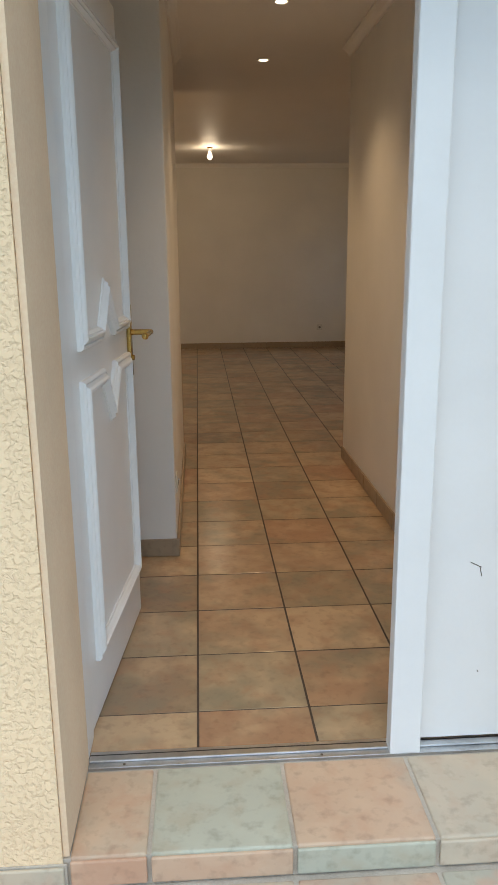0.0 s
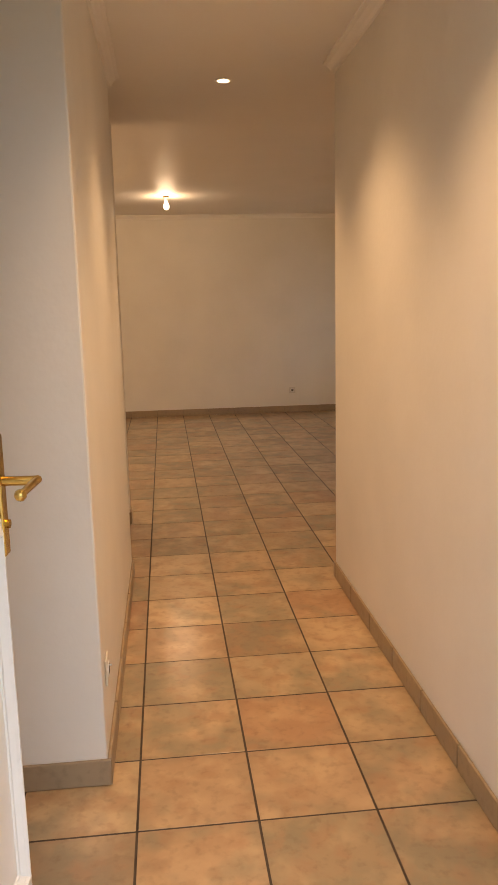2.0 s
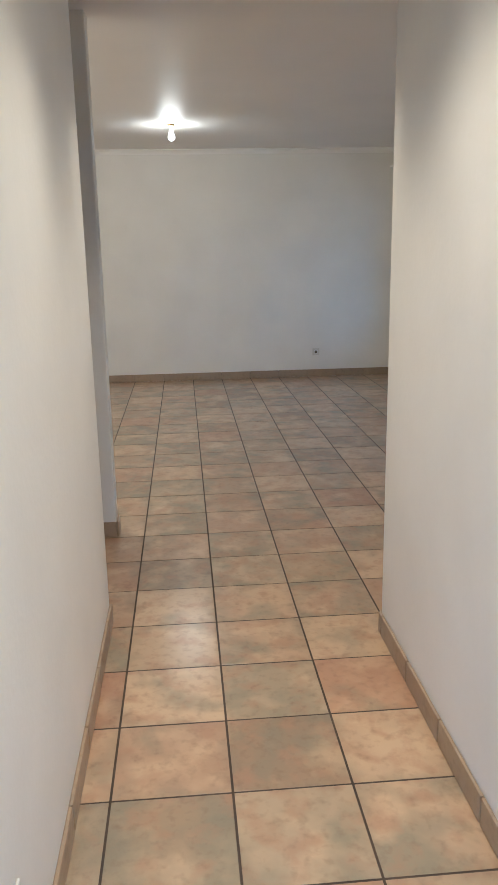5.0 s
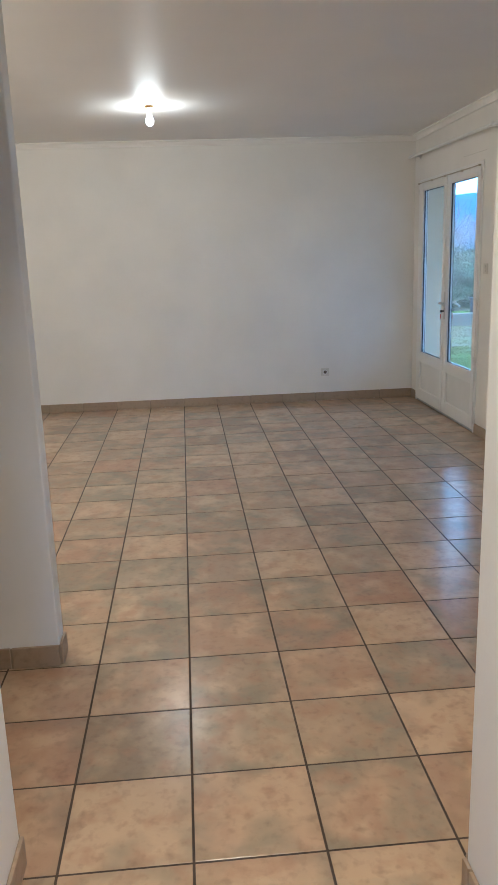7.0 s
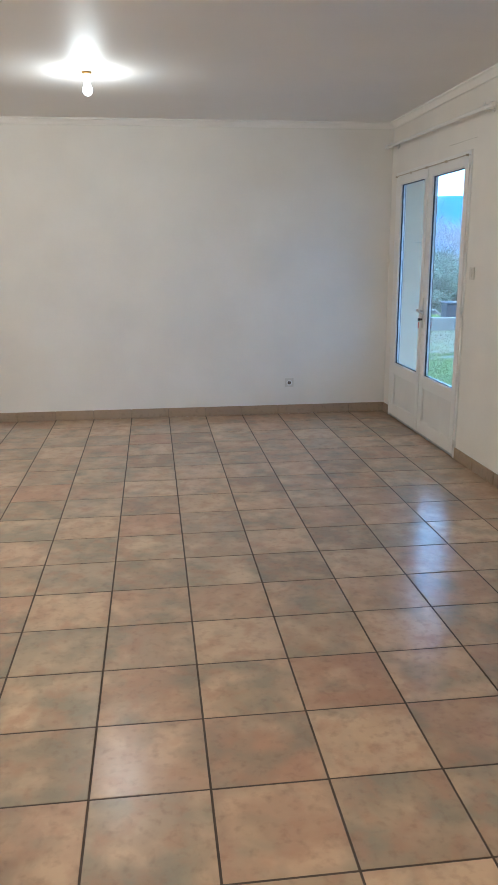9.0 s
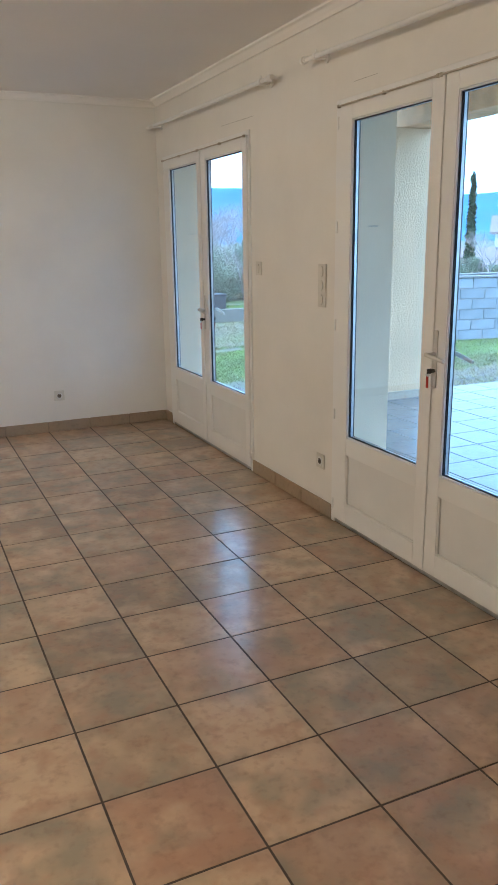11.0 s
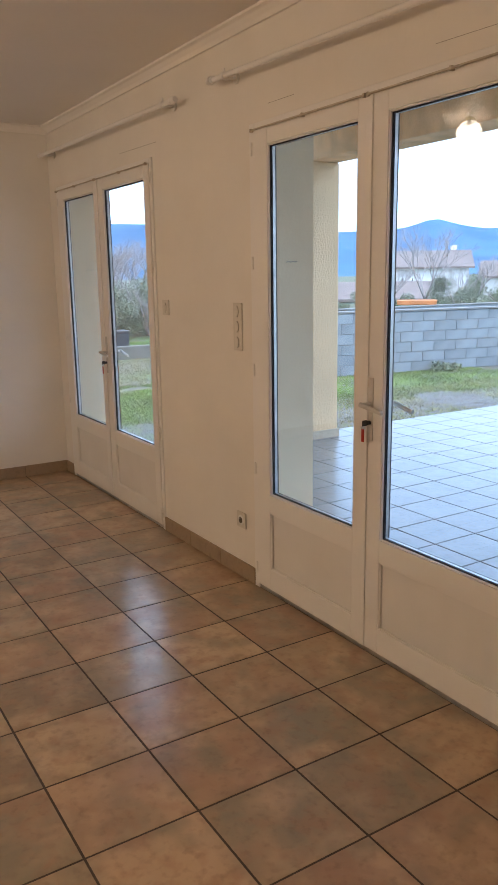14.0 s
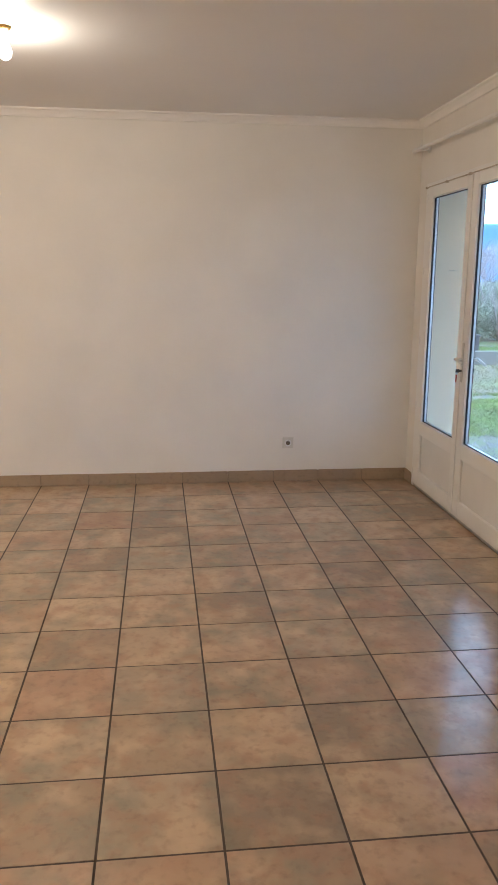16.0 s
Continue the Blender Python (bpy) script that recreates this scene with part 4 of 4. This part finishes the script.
# ---- floor tiles, plinths ----
def tile_mesh(name, w, d, h, material, bev=0.004):
    return to_mesh(name, bm_box(-w / 2, -d / 2, -h, w / 2, d / 2, 0, bevel=bev), material)


ME_TILE = tile_mesh("tile", 0.3332, 0.3332, 0.012, M_TILE, 0.0013)


def lay(parent, me, x, y, z=0.0, turn=0):
    o = new("tile", me)
    o.parent = parent
    o.matrix_basis = pose(x, y, z, 0, 0, turn)
    return o


rng = random.Random(7)
floor_room = structure("floor_room", bm_box(XW - 0.1, 4.08, -0.10, XE + 0.1, YN + 0.1, -0.0014), M_GROUT, "mottled terracotta and sand glazed floor tiles", "floor")
for i in range(-8, 8):
    for j in range(12, 27):
        lay(floor_room, ME_TILE, (i + 0.5) * PITCH, (j + 0.5) * PITCH, rng.uniform(-0.0006, 0.0004), rng.choice((0, 90, 180, 270)))
floor_hall = structure("floor_hall", bm_box(XW - 0.1, -0.20, -0.10, XE + 0.1, 4.079, -0.0014), M_GROUT, "mottled terracotta and sand glazed floor tiles", "floor")
for j in range(0, 12):
    for i in range(-8, 8):
        if (i in (-1, 0, 1, 2)) or (i in (-3, -2) and j < 4) or (i < -1 and j >= 9) or (i > 2 and j >= 8):
            lay(floor_hall, ME_TILE, (i + 0.5) * PITCH, (j + 0.5) * PITCH, rng.uniform(-0.0006, 0.0004), rng.choice((0, 90, 180, 270)))
ME_CUT = tile_mesh("tile", 0.3332, 0.185, 0.012, M_TILE, 0.0013)
for i in range(-3, 3):
    lay(floor_hall, ME_CUT, (i + 0.5) * PITCH, -0.094)


def plinth(name, p0, p1, out):
    """A row of plinth tiles along a wall from p0 to p1, standing on the floor."""
    p0, p1, o = Vector(p0), Vector(p1), Vector(out)
    d = (p1 - p0)
    L = d.length
    d.normalize()
    mid = (p0 + p1) / 2
    ang = math.degrees(math.atan2(d.y, d.x))
    side = 1 if Vector((-d.y, d.x)).dot(o) > 0 else -1
    base = structure(name, bm_box(-L / 2, 0 if side > 0 else -0.0075, 0.0, L / 2, 0.0075 if side > 0 else 0, 0.079), M_PLINTH_GROUT, "taupe stoneware plinth tiles along the wall", "baseboard")
    base.matrix_world = pose(mid.x, mid.y, 0.0005, 0, 0, ang)
    s = 0.0
    while s < L - 0.01:
        w = min(0.336, L - s)
        me = to_mesh("plinth_tile", bm_box(-w / 2 + 0.0015, -0.0055, 0, w / 2 - 0.0015, 0.0055, 0.083, bevel=0.003), M_BASE)
        q = new("plinth_tile", me)
        q.parent = base
        q.matrix_basis = pose(-L / 2 + s + w / 2, side * 0.0068, 0.0005)
        s += 0.34


plinth("baseboard_north", (XW, YN), (XE, YN), (0, -1))
plinth("baseboard_east_corner", (XE, D1B), (XE, YN - 0.012), (-1, 0))
plinth("baseboard_east_middle", (XE, D2B), (XE, D1A), (-1, 0))
plinth("baseboard_east_near", (XE, 2.92), (XE, D2A), (-1, 0))
plinth("baseboard_hall_right", (0.985, -0.19), (0.985, 2.91), (-1, 0))
plinth("baseboard_south", (0.985, 2.91), (XE - 0.012, 2.91), (0, 1))
plinth("baseboard_hall_left", (-0.093, 1.253), (-0.093, 3.11), (1, 0))
plinth("baseboard_hall_front", (-0.69, 1.253), (-0.081, 1.253), (0, -1))
plinth("baseboard_passage", (-2.7, 3.11), (-0.093, 3.11), (0, 1))
plinth("baseboard_partition_front", (-2.7, 4.10), (-0.145, 4.10), (0, -1))
plinth("baseboard_partition_end", (-0.145, 4.10), (-0.145, 4.205), (1, 0))

# ---- tiles of the terrace and of the front step ----
TP = 0.3285
ME_TERR = tile_mesh("tile", TP - 0.006, TP - 0.006, 0.012, M_TERR)
terr = bpy.data.objects["terrace"]
for i in range(-2, 18):
    for j in range(-5, 9):
        lay(terr, ME_TERR, 3.905 + (i + 0.5) * TP, 6.352 + (j + 0.5) * TP, -0.022 + rng.uniform(-0.0005, 0.0005), rng.choice((0, 90, 180, 270)))

step = structure("step", bm_box(-0.3115, -0.555, -0.30, 1.80, -0.21, -0.005), M_GROUT_OUT, "mottled pink and grey-green tiled entrance step", "step")
landing = structure("landing", bm_box(-4.0, -6.0, -0.60, 6.0, -0.5555, -0.085), M_GROUT_OUT, "mottled tiled landing before the front door", "pavement")
SP = 0.3415
X0 = -0.1145
# the step's tiles from the reveal outwards: a cut one, then whole ones
for k, m in enumerate((M_STEP_PINK, M_STEP_GREEN, M_STEP_PINK, M_STEP_PALE, M_STEP_GREEN)):
    w, x = (0.176, -0.2075) if k == 0 else (SP - 0.010, X0 + (k - 0.5) * SP)
    lay(step, tile_mesh("tile", w, 0.300, 0.014, m, 0.005), x, -0.4075)
for k, m in enumerate((M_STEP_PINK, M_STEP_PINK, M_STEP_GREEN, M_STEP_PALE, M_STEP_PINK)):
    w, x = (0.176, -0.2075) if k == 0 else (SP - 0.010, X0 + (k - 0.5) * SP)
    lay(step, to_mesh("tile", bm_box(-w / 2, -0.010, -0.072, w / 2, 0, -0.004, bevel=0.004), m), x, -0.5555, -0.004)
ME_RISE = to_mesh("tile", bm_box(-SP / 2 + 0.005, -0.010, -0.072, SP / 2 - 0.005, 0, -0.004, bevel=0.004), M_STEP)
ME_LAND = tile_mesh("tile", SP - 0.010, SP - 0.010, 0.014, M_STEP, 0.005)
for i in range(-5, 6):
    for j in range(8):
        lay(landing, ME_LAND, X0 + (i + 0.5) * SP, -0.571 - (j + 0.5) * SP, -0.080)
foot = structure("baseboard_facade", bm_box(-4.0, -0.566, -0.09, -0.303, -0.5605, -0.012), M_GROUT_OUT, "grey tile plinth at the foot of the house front", "baseboard")
for k in range(8):
    q = new("plinth_tile", ME_RISE)
    q.parent = foot
    q.matrix_basis = pose(-0.303 - (k + 0.5) * SP, -0.5665, -0.010)
